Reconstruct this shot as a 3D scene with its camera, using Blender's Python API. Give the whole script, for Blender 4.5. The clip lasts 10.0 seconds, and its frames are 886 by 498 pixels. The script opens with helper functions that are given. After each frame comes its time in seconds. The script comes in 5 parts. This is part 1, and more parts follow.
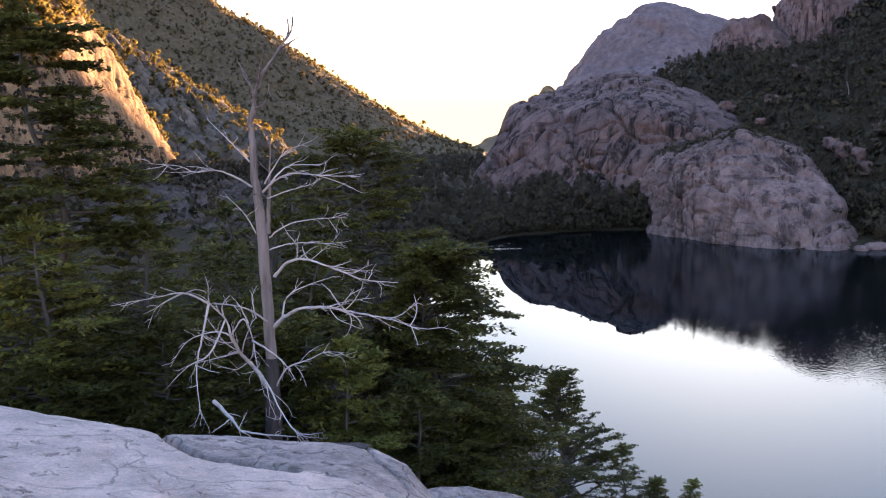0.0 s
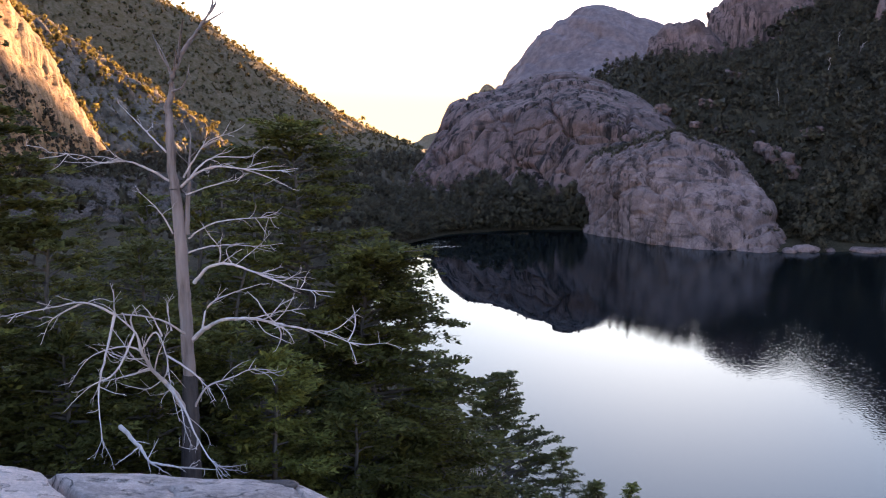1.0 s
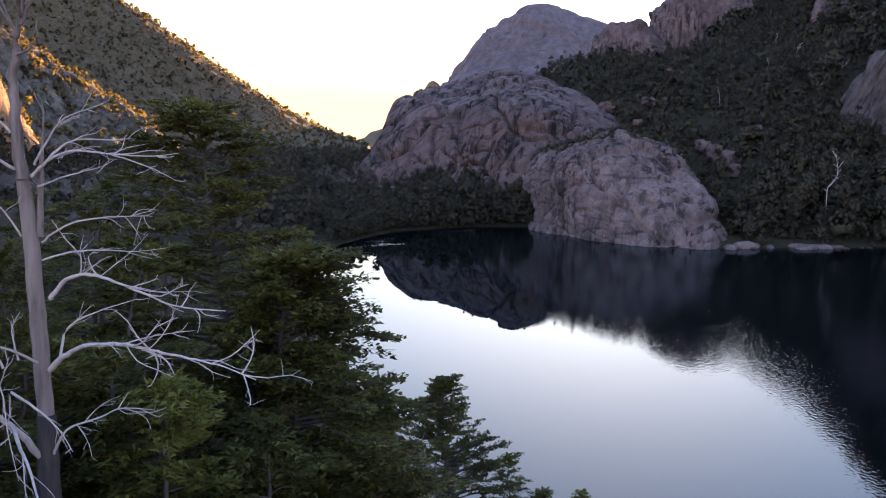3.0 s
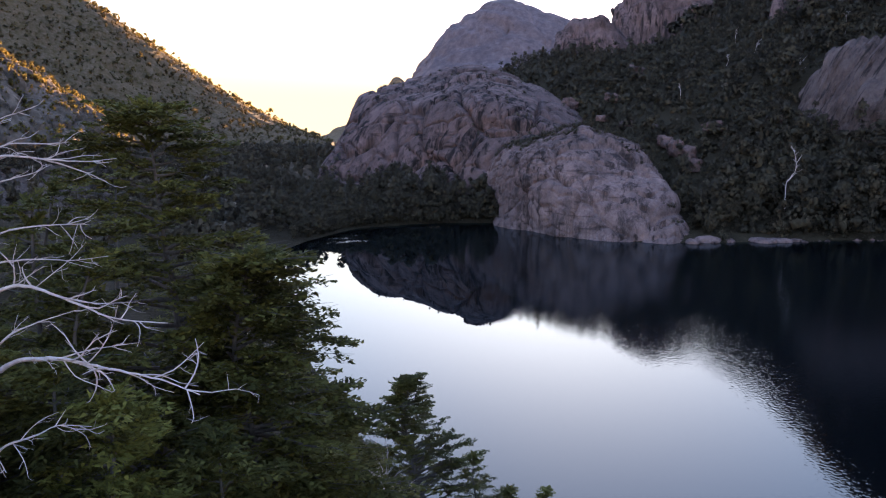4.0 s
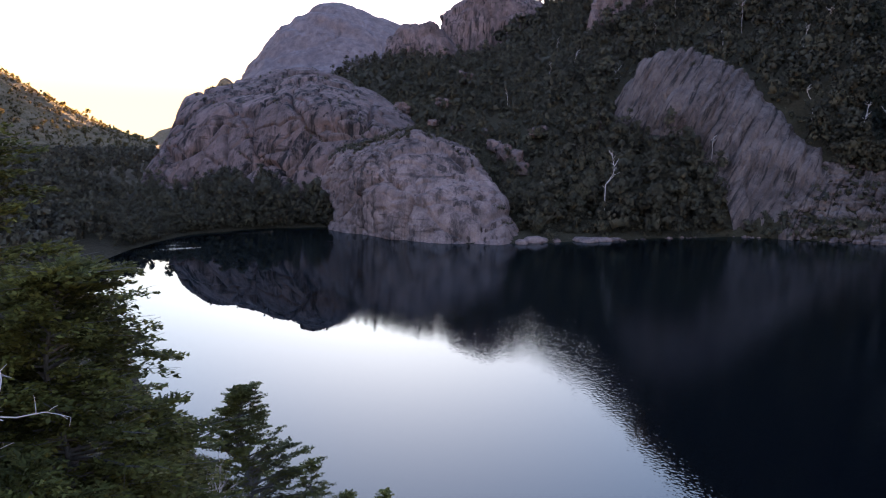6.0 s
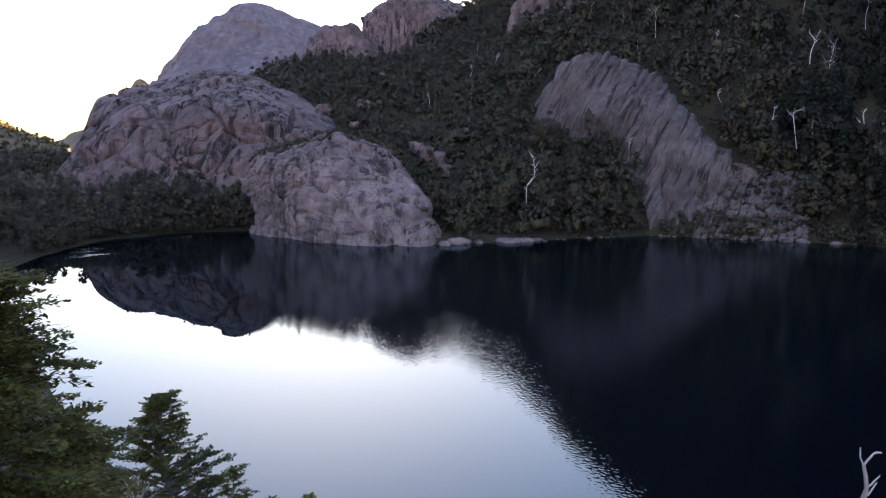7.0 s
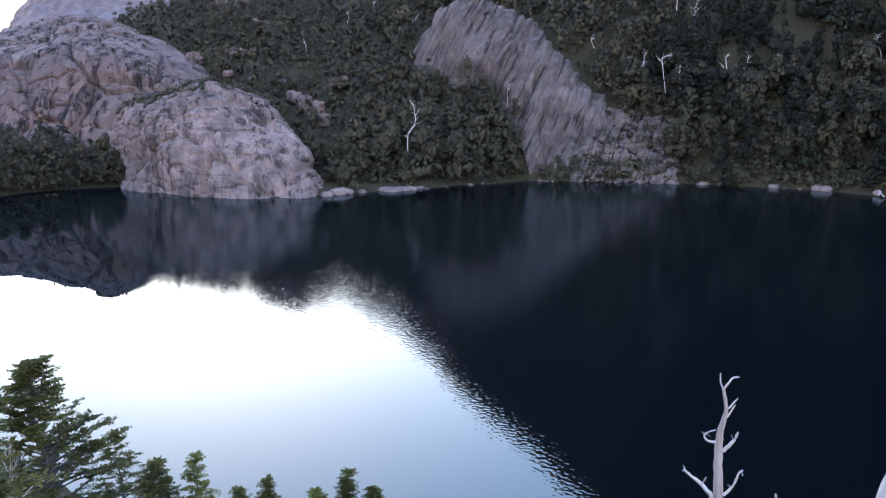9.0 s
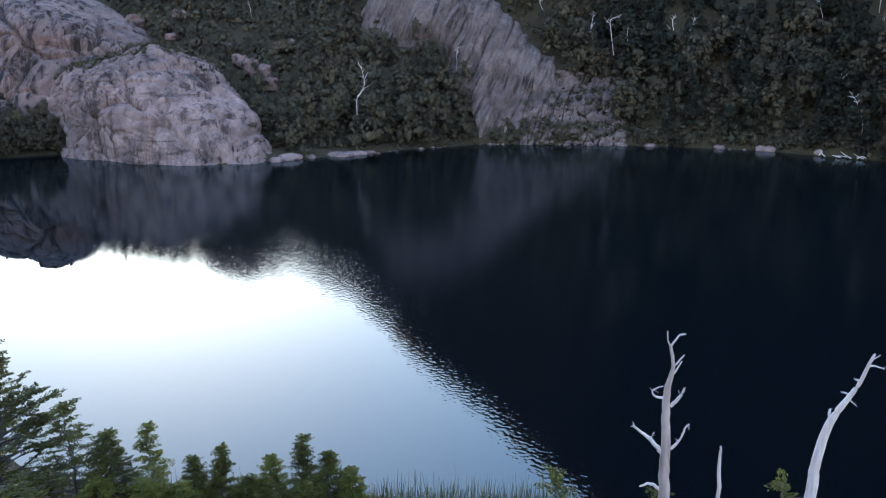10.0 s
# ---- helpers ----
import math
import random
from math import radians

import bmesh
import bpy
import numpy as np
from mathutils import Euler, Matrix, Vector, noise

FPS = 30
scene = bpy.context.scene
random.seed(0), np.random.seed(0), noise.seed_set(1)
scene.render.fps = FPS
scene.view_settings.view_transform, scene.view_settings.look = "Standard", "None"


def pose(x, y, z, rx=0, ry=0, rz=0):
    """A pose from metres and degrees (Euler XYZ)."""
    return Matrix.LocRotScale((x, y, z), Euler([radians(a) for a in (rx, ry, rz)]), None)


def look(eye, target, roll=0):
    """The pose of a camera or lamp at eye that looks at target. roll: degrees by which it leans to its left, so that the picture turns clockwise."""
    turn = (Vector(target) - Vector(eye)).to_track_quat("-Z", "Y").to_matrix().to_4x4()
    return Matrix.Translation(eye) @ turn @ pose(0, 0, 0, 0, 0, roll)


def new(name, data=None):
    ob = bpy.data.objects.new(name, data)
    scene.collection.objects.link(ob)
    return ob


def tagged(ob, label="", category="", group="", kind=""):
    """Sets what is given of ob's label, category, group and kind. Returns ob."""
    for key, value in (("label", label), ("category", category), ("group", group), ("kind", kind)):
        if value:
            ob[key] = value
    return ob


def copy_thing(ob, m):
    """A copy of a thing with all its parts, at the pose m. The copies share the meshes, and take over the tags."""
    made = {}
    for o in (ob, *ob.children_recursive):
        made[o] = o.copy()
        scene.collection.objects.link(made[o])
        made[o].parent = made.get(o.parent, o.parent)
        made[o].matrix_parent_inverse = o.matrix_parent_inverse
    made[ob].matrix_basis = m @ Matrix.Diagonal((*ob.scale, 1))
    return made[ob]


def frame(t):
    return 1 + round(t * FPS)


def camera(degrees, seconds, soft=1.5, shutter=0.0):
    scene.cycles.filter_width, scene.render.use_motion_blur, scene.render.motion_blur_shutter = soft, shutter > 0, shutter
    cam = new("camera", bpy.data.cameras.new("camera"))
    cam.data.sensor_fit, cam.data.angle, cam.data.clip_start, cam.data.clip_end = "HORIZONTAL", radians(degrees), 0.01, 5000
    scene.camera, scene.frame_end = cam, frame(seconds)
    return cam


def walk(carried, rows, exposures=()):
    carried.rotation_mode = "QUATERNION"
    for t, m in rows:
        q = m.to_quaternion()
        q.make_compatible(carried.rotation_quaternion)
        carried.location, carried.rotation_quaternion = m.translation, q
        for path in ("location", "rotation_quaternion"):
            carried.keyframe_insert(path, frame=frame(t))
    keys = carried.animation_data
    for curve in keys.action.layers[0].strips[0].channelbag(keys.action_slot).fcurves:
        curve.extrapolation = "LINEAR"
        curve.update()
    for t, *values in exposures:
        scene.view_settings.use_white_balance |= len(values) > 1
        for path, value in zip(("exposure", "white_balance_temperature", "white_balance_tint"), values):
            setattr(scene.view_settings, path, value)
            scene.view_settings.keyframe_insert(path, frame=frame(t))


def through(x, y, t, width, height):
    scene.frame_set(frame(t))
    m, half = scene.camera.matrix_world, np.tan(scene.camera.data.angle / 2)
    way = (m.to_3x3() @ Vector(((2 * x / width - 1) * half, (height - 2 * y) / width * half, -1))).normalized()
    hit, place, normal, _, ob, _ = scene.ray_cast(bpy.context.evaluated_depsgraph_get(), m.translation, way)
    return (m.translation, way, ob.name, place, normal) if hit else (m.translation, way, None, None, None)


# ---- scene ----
import itertools

cam = camera(55.48, 10.0, soft=1.15)
PATH = [
    (0.0, pose(-0.000, -0.000, 22.000, 83.136, 1.035, -0.000)),
    (0.5, pose(-0.069, 0.537, 21.983, 83.212, 0.725, -1.515)),
    (1.0, pose(-0.058, 1.138, 21.964, 82.903, -0.171, -4.106)),
    (1.5, pose(-0.024, 1.717, 21.927, 82.609, 0.145, -6.660)),
    (2.0, pose(0.085, 2.217, 21.868, 83.403, 0.265, -6.225)),
    (2.5, pose(0.206, 2.689, 21.809, 83.082, -0.362, -7.115)),
    (2.7, pose(0.239, 2.840, 21.801, 82.682, -0.501, -7.524)),
    (3.8, pose(0.434, 3.169, 21.879, 82.887, -0.369, -8.194)),
    (4.0, pose(0.446, 3.206, 21.880, 82.467, -0.350, -10.137)),
    (4.5, pose(0.457, 3.231, 21.889, 82.358, -0.219, -12.519)),
    (5.0, pose(0.484, 3.226, 21.890, 82.618, -0.319, -15.648)),
    (5.5, pose(0.507, 3.198, 21.902, 82.662, -0.417, -18.645)),
    (7.0, pose(0.560, 2.869, 21.965, 82.980, -0.449, -26.523)),
    (7.5, pose(0.588, 2.807, 21.942, 82.555, 0.007, -29.086)),
    (8.0, pose(0.639, 2.798, 21.957, 81.666, 0.067, -31.218)),
    (8.5, pose(0.646, 2.805, 21.952, 80.750, 0.138, -32.809)),
    (9.0, pose(0.637, 2.803, 21.951, 79.544, 0.196, -34.566)),
    (9.5, pose(0.655, 2.807, 21.938, 78.318, 0.257, -36.155)),
    (10.0, pose(0.662, 2.804, 21.934, 77.106, 0.428, -37.954)),
]
walk(cam, PATH, [(0.0, 2.85, 5850, 34), (4.0, 2.65, 5650, 36), (6.0, 2.75, 5700, 35), (7.0, 3.0, 5750, 34), (7.5, 3.45, 5800, 33), (8.0, 3.8, 5800, 30), (9.5, 3.92, 5750, 26), (10.0, 3.65, 5700, 23)])

# ---- world, sun ----
SUN_BEARING, SUN_HEIGHT = 19.0, 7.0
world = bpy.data.worlds.new("evening_sky")
scene.world = world
world.use_nodes = True
wn = world.node_tree.nodes
sky = wn.new("ShaderNodeTexSky")
sky.sky_type = "NISHITA"
sky.sun_disc = False
sky.sun_elevation = radians(SUN_HEIGHT)
sky.sun_rotation = radians(SUN_BEARING)
sky.air_density, sky.dust_density, sky.ozone_density = 1.4, 1.0, 2.6
# evening haze warms the sky towards the horizon
up = wn.new("ShaderNodeSeparateXYZ")
world.node_tree.links.new(wn.new("ShaderNodeTexCoord").outputs["Generated"], up.inputs[0])
clear = wn.new("ShaderNodeMapRange")
clear.interpolation_type = "SMOOTHSTEP"
clear.inputs[1].default_value, clear.inputs[2].default_value = 0.04, 0.19
world.node_tree.links.new(up.outputs[2], clear.inputs[0])
haze = wn.new("ShaderNodeMix")
haze.data_type = "RGBA"
haze.inputs[6].default_value = (2.5, 1.7, 0.66, 1.0)
world.node_tree.links.new(clear.outputs[0], haze.inputs[0])
# a thin veil evens out the glare round the hidden sun
veil, even = wn.new("ShaderNodeVectorMath"), wn.new("ShaderNodeVectorMath")
veil.operation, even.operation = "MULTIPLY_ADD", "DIVIDE"
veil.inputs[1].default_value, veil.inputs[2].default_value = (0.085, 0.085, 0.085), (1.0, 1.0, 1.0)
world.node_tree.links.new(sky.outputs[0], veil.inputs[0])
world.node_tree.links.new(sky.outputs[0], even.inputs[0])
world.node_tree.links.new(veil.outputs[0], even.inputs[1])
world.node_tree.links.new(even.outputs[0], haze.inputs[7])
world.node_tree.links.new(haze.outputs[2], wn["Background"].inputs[0])
wn["Background"].inputs[1].default_value = 0.15

sun_data = bpy.data.lights.new("sun", "SUN")
sun_data.energy, sun_data.angle, sun_data.color = 5.0, radians(0.5), (1.0, 0.60, 0.22)
sun = new("sun", sun_data)
_a, _e = radians(SUN_BEARING), radians(SUN_HEIGHT)
sun_way = Vector((math.sin(_a) * math.cos(_e), math.cos(_a) * math.cos(_e), math.sin(_e)))
sun.matrix_world = look(sun_way * 50 + Vector((0, 0, 200)), Vector((0, 0, 200)))


# ---- materials ----
class Nodes:
    """A small builder for node materials."""

    def __init__(self, name):
        self.m = bpy.data.materials.new(name)
        self.m.use_nodes = True
        self.t = self.m.node_tree
        self.t.nodes.clear()
        self.out = self.t.nodes.new("ShaderNodeOutputMaterial")
        self.pos = self.add("ShaderNodeNewGeometry").outputs["Position"]

    def add(self, kind, **values):
        n = self.t.nodes.new(kind)
        for k, v in values.items():
            self.put(n.inputs[k.replace("_", " ")], v)
        return n

    def put(self, socket, v):
        if isinstance(v, bpy.types.NodeSocket):
            self.t.links.new(v, socket)
        else:
            socket.default_value = v

    def noise(self, scale, detail=4.0, rough=0.55, stretch=(1, 1, 1), warp=0.0):
        mp = self.add("ShaderNodeMapping", Vector=self.pos)
        mp.inputs["Scale"].default_value = stretch
        n = self.add("ShaderNodeTexNoise", Vector=mp.outputs[0], Scale=scale, Detail=detail, Roughness=rough, Distortion=warp)
        return n.outputs["Fac"]

    def voronoi(self, scale, feature="F1", stretch=(1, 1, 1), out="Distance"):
        mp = self.add("ShaderNodeMapping", Vector=self.pos)
        mp.inputs["Scale"].default_value = stretch
        n = self.add("ShaderNodeTexVoronoi", Vector=mp.outputs[0], Scale=scale)
        n.feature = feature
        return n.outputs[out]

    def ramp(self, fac, lo, hi, a=0.0, b=1.0):
        n = self.add("ShaderNodeMapRange")
        n.clamp = True
        for k, v in ((0, fac), (1, lo), (2, hi), (3, a), (4, b)):
            self.put(n.inputs[k], v)
        return n.outputs[0]

    def mix(self, fac, a, b, mode="MIX"):
        n = self.t.nodes.new("ShaderNodeMix")
        n.data_type, n.blend_type = "RGBA", mode
        self.put(n.inputs[0], fac)
        for k, v in ((6, a), (7, b)):
            self.put(n.inputs[k], (*v, 1.0) if isinstance(v, tuple) and len(v) == 3 else v)
        return n.outputs[2]

    def bump(self, height, strength, distance, normal=None):
        n = self.add("ShaderNodeBump", Height=height, Strength=strength, Distance=distance)
        if normal:
            self.put(n.inputs["Normal"], normal)
        return n.outputs[0]

    def island(self):
        return self.add("ShaderNodeNewGeometry").outputs["Random Per Island"]

    def finish(self, shader):
        self.t.links.new(shader, self.out.inputs[0])
        return self.m


def granite(name, pale, dark, stain, grain=3.0, streak=0.25, size=1.0, cracks=0.6, furrows=0.0, veins=0.0, stains=0.9, rough=0.75):
    """Weathered granite: pale and dark fields, dark runs down the face, short broken cracks, fine grain."""
    n = Nodes(name)

    def sum_of(a, b, kind="MULTIPLY"):
        k = n.t.nodes.new("ShaderNodeMath")
        k.operation = kind
        n.put(k.inputs[0], a)
        n.put(k.inputs[1], b)
        return k.outputs[0]

    col = n.mix(n.ramp(n.noise(0.07 * size, 8, 0.72), 0.36, 0.62), dark, pale)
    mottle = n.ramp(n.noise(0.38 * size, 5, 0.65, (1, 1, 0.7)), 0.32, 0.68, 0.74, 1.24)
    col = n.mix(1.0, col, n.add("ShaderNodeCombineColor", Red=mottle, Green=mottle, Blue=mottle).outputs[0], "MULTIPLY")
    # water stains run down the face in some places
    runs = n.ramp(n.noise(streak * 1.8 * size, 6, 0.7, (1.0, 1.0, 0.06), 0.3), 0.47, 0.60)
    patch = n.ramp(n.noise(0.045 * size, 4, 0.6), 0.40, 0.54, stains * 0.05, stains)
    col = n.mix(sum_of(runs, patch), col, stain)
    # short cracks: flat ones across the face, steep ones down it
    flat = n.ramp(n.noise(0.42 * size, 5, 0.62, (0.22, 0.22, 2.2), 0.3), 0.60, 0.64, 0.0, 0.55)
    steep = n.ramp(n.noise(0.6 * size, 5, 0.62, (1.3, 1.3, 0.16), 0.2), 0.59, 0.63)
    where = n.ramp(n.noise(0.11 * size, 3, 0.5), 0.42, 0.58)
    split = sum_of(sum_of(flat, where), sum_of(steep, n.ramp(where, 0, 1, 1, 0)), "MAXIMUM")
    col = n.mix(sum_of(split, cracks), col, stain)
    height = n.ramp(split, 0, 1, 1.0, 0.0)
    spots = n.ramp(n.noise(grain * size, 8, 0.78), 0.28, 0.75, 0.66, 1.28)
    col = n.mix(1.0, col, n.add("ShaderNodeCombineColor", Red=spots, Green=spots, Blue=spots).outputs[0], "MULTIPLY")
    h = n.bump(n.noise(0.8 * size, 9, 0.72, (1, 1, 0.6)), rough, 0.45 / size)
    h = n.bump(height, 0.9, 0.45 / size, h)
    if veins:
        f = n.noise(0.10 * size, 4, 0.5, (1, 1, 0.8), 0.1)
        line = n.ramp(sum_of(sum_of(f, 0.5, "SUBTRACT"), 0.0, "ADD"), -0.006, 0.0)
        line2 = n.ramp(f, 0.5, 0.506, 1.0, 0.0)
        vein = sum_of(line, line2)
        col = n.mix(sum_of(vein, veins), col, stain)
        h = n.bump(n.ramp(vein, 0, 1, 1, 0), 0.8, 0.15 / size, h)
    if furrows:
        # parallel furrows that slant down the face
        sep = n.add("ShaderNodeSeparateXYZ", Vector=n.pos)
        along = sum_of(sum_of(sum_of(sep.outputs[0], 0.755), sum_of(sep.outputs[1], -0.656), "ADD"), sum_of(sep.outputs[2], -0.42), "ADD")
        bend = n.ramp(n.noise(0.07, 2, 0.5), 0.2, 0.8, -1.0, 1.0)
        along = sum_of(along, bend, "ADD")
        flow = n.add("ShaderNodeCombineXYZ", X=along, Z=sum_of(sep.outputs[2], 0.17)).outputs[0]
        w = n.add("ShaderNodeTexNoise", Vector=flow, Scale=0.62, Detail=7.0, Roughness=0.7).outputs["Fac"]
        col = n.mix(n.ramp(w, 0.40, 0.475, furrows, 0.0), col, stain)
        h = n.bump(n.ramp(w, 0.34, 0.62), 0.9, 0.9, h)
    b = n.add("ShaderNodeBsdfPrincipled", Base_Color=col, Roughness=0.87, Normal=h)
    b.inputs["Specular IOR Level"].default_value = 0.2
    return n.finish(b.outputs[0])


def leaf(name, dark, light, scale=0.35, through=0.3, vary=0.3, fine=0.0, crown=False):
    """Foliage: colour drifts from tree to tree and from leaf to leaf; fine adds a leafy relief for far crowns."""
    n = Nodes(name)
    f = n.ramp(n.noise(scale, 3, 0.5), 0.35, 0.68)
    col = n.mix(f, dark, light)
    v = n.ramp(n.island(), 0.0, 1.0, 1 - vary, 1 + vary)
    col = n.mix(1.0, col, n.add("ShaderNodeCombineColor", Red=v, Green=v, Blue=v).outputs[0], "MULTIPLY")
    d = n.add("ShaderNodeBsdfPrincipled", Base_Color=col, Roughness=0.7)
    d.inputs["Specular IOR Level"].default_value = 0.15
    if crown:
        # the foliage of a far crown takes the light as one rounded mass
        a = n.add("ShaderNodeAttribute")
        a.attribute_name = "crown"
        n.put(d.inputs["Normal"], a.outputs["Vector"])
    if fine:
        g = n.noise(fine, 5, 0.7)
        k = n.ramp(g, 0.3, 0.7, 0.75, 1.25)
        n.put(d.inputs["Base Color"], n.mix(1.0, col, n.add("ShaderNodeCombineColor", Red=k, Green=k, Blue=k).outputs[0], "MULTIPLY"))
        n.put(d.inputs["Normal"], n.bump(g, 0.5, 1.0 / fine, a.outputs["Vector"] if crown else None))
    tr = n.add("ShaderNodeBsdfTranslucent", Color=col)
    mixer = n.t.nodes.new("ShaderNodeMixShader")
    mixer.inputs[0].default_value = through
    n.t.links.new(d.outputs[0], mixer.inputs[1])
    n.t.links.new(tr.outputs[0], mixer.inputs[2])
    return n.finish(mixer.outputs[0])


def bark(name, pale, dark, scale=14.0, rough=0.8):
    n = Nodes(name)
    f = n.ramp(n.noise(scale, 6, 0.65, (1, 1, 0.12)), 0.35, 0.68)
    g = n.ramp(n.noise(scale * 0.15, 3, 0.5), 0.35, 0.7)
    col = n.mix(n.ramp(g, 0, 1, 0.0, 0.7), n.mix(f, dark, pale), pale)
    b = n.add("ShaderNodeBsdfPrincipled", Base_Color=col, Roughness=rough, Normal=n.bump(f, 0.6, 0.02))
    b.inputs["Specular IOR Level"].default_value = 0.2
    return n.finish(b.outputs[0])


def soil(name, a, b, c, scale=0.08):
    n = Nodes(name)
    f = n.ramp(n.noise(scale, 6, 0.65), 0.38, 0.62)
    g = n.ramp(n.noise(scale * 9, 6, 0.7), 0.4, 0.66)
    col = n.mix(g, n.mix(f, a, b), c)
    s = n.add("ShaderNodeBsdfPrincipled", Base_Color=col, Roughness=0.95,
              Normal=n.bump(n.noise(scale * 20, 6, 0.7), 0.8, 0.3))
    s.inputs["Specular IOR Level"].default_value = 0.1
    return n.finish(s.outputs[0])


def lake_water():
    """Still water, a mirror near the trees, ruffled by a light breeze towards the open side."""
    n = Nodes("lake_water")

    def times(a, b):
        k = n.t.nodes.new("ShaderNodeMath")
        k.operation = "MULTIPLY"
        n.put(k.inputs[0], a)
        n.put(k.inputs[1], b)
        return k.outputs[0]

    sep = n.add("ShaderNodeSeparateXYZ", Vector=n.pos)
    drift = n.add("ShaderNodeMath")
    drift.operation = "ADD"
    n.put(drift.inputs[0], sep.outputs[0])
    n.put(drift.inputs[1], n.ramp(n.noise(0.035, 4, 0.55, (1, 0.6, 1)), 0.3, 0.7, -6.0, 6.0))
    breeze = n.ramp(drift.outputs[0], 24.0, 50.0, 0.02, 1.0)
    # cat's paws: thin ruffled streaks below the far slabs
    far = times(n.ramp(sep.outputs[1], 158.0, 176.0), n.ramp(sep.outputs[1], 190.0, 204.0, 1.0, 0.0))
    paws = times(times(far, n.ramp(sep.outputs[0], 72.0, 84.0, 1.0, 0.0)), n.ramp(n.noise(0.16, 3, 0.6, (0.35, 1.5, 1)), 0.60, 0.66))
    b1 = n.add("ShaderNodeBump", Height=n.noise(3.5, 0.8, 0.5, (1.0, 0.75, 1)), Distance=0.013)
    n.put(b1.inputs["Strength"], breeze)
    b2 = n.add("ShaderNodeBump", Height=n.noise(4.2, 2.0, 0.5), Distance=0.05, Normal=b1.outputs[0])
    n.put(b2.inputs["Strength"], paws)
    fres = n.add("ShaderNodeFresnel", IOR=1.333, Normal=b2.outputs[0])
    gloss = n.add("ShaderNodeBsdfGlossy", Color=(0.75, 0.925, 1.0, 1), Roughness=n.ramp(breeze, 0.0, 1.0, 0.004, 0.018), Normal=b2.outputs[0])
    deep = n.add("ShaderNodeBsdfDiffuse", Color=(0.0014, 0.0024, 0.0038, 1))
    mixer = n.t.nodes.new("ShaderNodeMixShader")
    lift = n.add("ShaderNodeMath")
    lift.operation = "MULTIPLY_ADD"
    for k, v in enumerate((fres.outputs[0], 0.74, 0.029)):
        n.put(lift.inputs[k], v)
    n.put(mixer.inputs[0], lift.outputs[0])
    n.t.links.new(deep.outputs[0], mixer.inputs[1])
    n.t.links.new(gloss.outputs[0], mixer.inputs[2])
    return n.finish(mixer.outputs[0])


GRANITE = granite("granite_cliff", (0.255, 0.152, 0.131), (0.124, 0.074, 0.064), (0.026, 0.017, 0.015), cracks=0.95)
GRANITE_RIB = granite("granite_furrowed", (0.255, 0.170, 0.145), (0.155, 0.102, 0.088), (0.040, 0.028, 0.025), furrows=0.95, cracks=0.4, stains=0.4)
GRANITE_DOME = granite("granite_dome", (0.225, 0.137, 0.119), (0.130, 0.079, 0.069), (0.024, 0.016, 0.014), 3.0, 0.30, 0.60, 0.9, stains=1.0, rough=0.42)
GRANITE_PALE = granite("granite_pale", (0.305, 0.194, 0.170), (0.155, 0.097, 0.085), (0.036, 0.024, 0.021), 3.0, 0.30, 0.75, 0.75, rough=0.5)
# the setting sun's orange is painted into this rock colour
GRANITE_SUNLIT = granite("granite_sunlit", (0.42, 0.232, 0.105), (0.27, 0.150, 0.066), (0.08, 0.047, 0.028), 1.0, 0.12, 0.6, 0.5)
GRANITE_SPUR = granite("granite_spur", (0.215, 0.160, 0.120), (0.110, 0.083, 0.060), (0.045, 0.036, 0.024), 0.5, 0.10, 0.35, 0.7)
# evening haze is painted into the far rock: bluish, with little contrast
GRANITE_HAZED = granite("granite_hazed", (0.205, 0.146, 0.146), (0.165, 0.118, 0.118), (0.135, 0.096, 0.097), 0.4, 0.05, 0.2, 0.0)
GRANITE_NEAR = granite("granite_underfoot", (0.70, 0.515, 0.430), (0.58, 0.430, 0.360), (0.21, 0.165, 0.145), 5.0, 0.6, 6.0, 0.15, veins=0.25, stains=0.12)
GRANITE_GREY = granite("granite_lichen", (0.56, 0.425, 0.365), (0.36, 0.272, 0.236), (0.085, 0.075, 0.070), 4.0, 0.6, 7.0, 0.45, veins=0.8, stains=0.5)
LEAF_SLOPE = leaf("slope_leaves", (0.058, 0.044, 0.026), (0.108, 0.082, 0.046), 0.09, 0.2, 0.16, 2.6, crown=True)
# the slope leaves again, darkened in colour for the shaded side
LEAF_SHADED = leaf("shaded_leaves", (0.016, 0.015, 0.009), (0.036, 0.033, 0.017), 0.09, 0.2, 0.16, 2.6, crown=True)
# evening sun put into the colour: gold for lit scrub, duller for the hillside
LEAF_SUNLIT = leaf("sunlit_leaves", (0.13, 0.100, 0.028), (0.24, 0.182, 0.042), 0.02, 0.5, 0.25, 0.5, crown=True)
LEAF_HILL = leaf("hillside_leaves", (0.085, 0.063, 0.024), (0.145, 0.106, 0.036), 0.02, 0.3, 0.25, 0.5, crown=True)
LEAF_NEAR = leaf("beech_leaves", (0.068, 0.064, 0.017), (0.152, 0.134, 0.030), 0.8, 0.35, 0.4)
LEAF_LIGHT = leaf("young_leaves", (0.128, 0.122, 0.025), (0.215, 0.188, 0.038), 1.0)
LEAF_REED = leaf("dry_reeds", (0.10, 0.10, 0.06), (0.17, 0.15, 0.09), 0.8)
BARK = bark("live_bark", (0.14, 0.115, 0.10), (0.05, 0.042, 0.038))
DEADWOOD = bark("bleached_wood", (0.700, 0.560, 0.505), (0.420, 0.320, 0.285))
SNAGWOOD = bark("grey_pink_wood", (0.46, 0.335, 0.295), (0.22, 0.152, 0.132), 9.0)
DARKWOOD = bark("weathered_trunk", (0.340, 0.250, 0.220), (0.110, 0.077, 0.066))
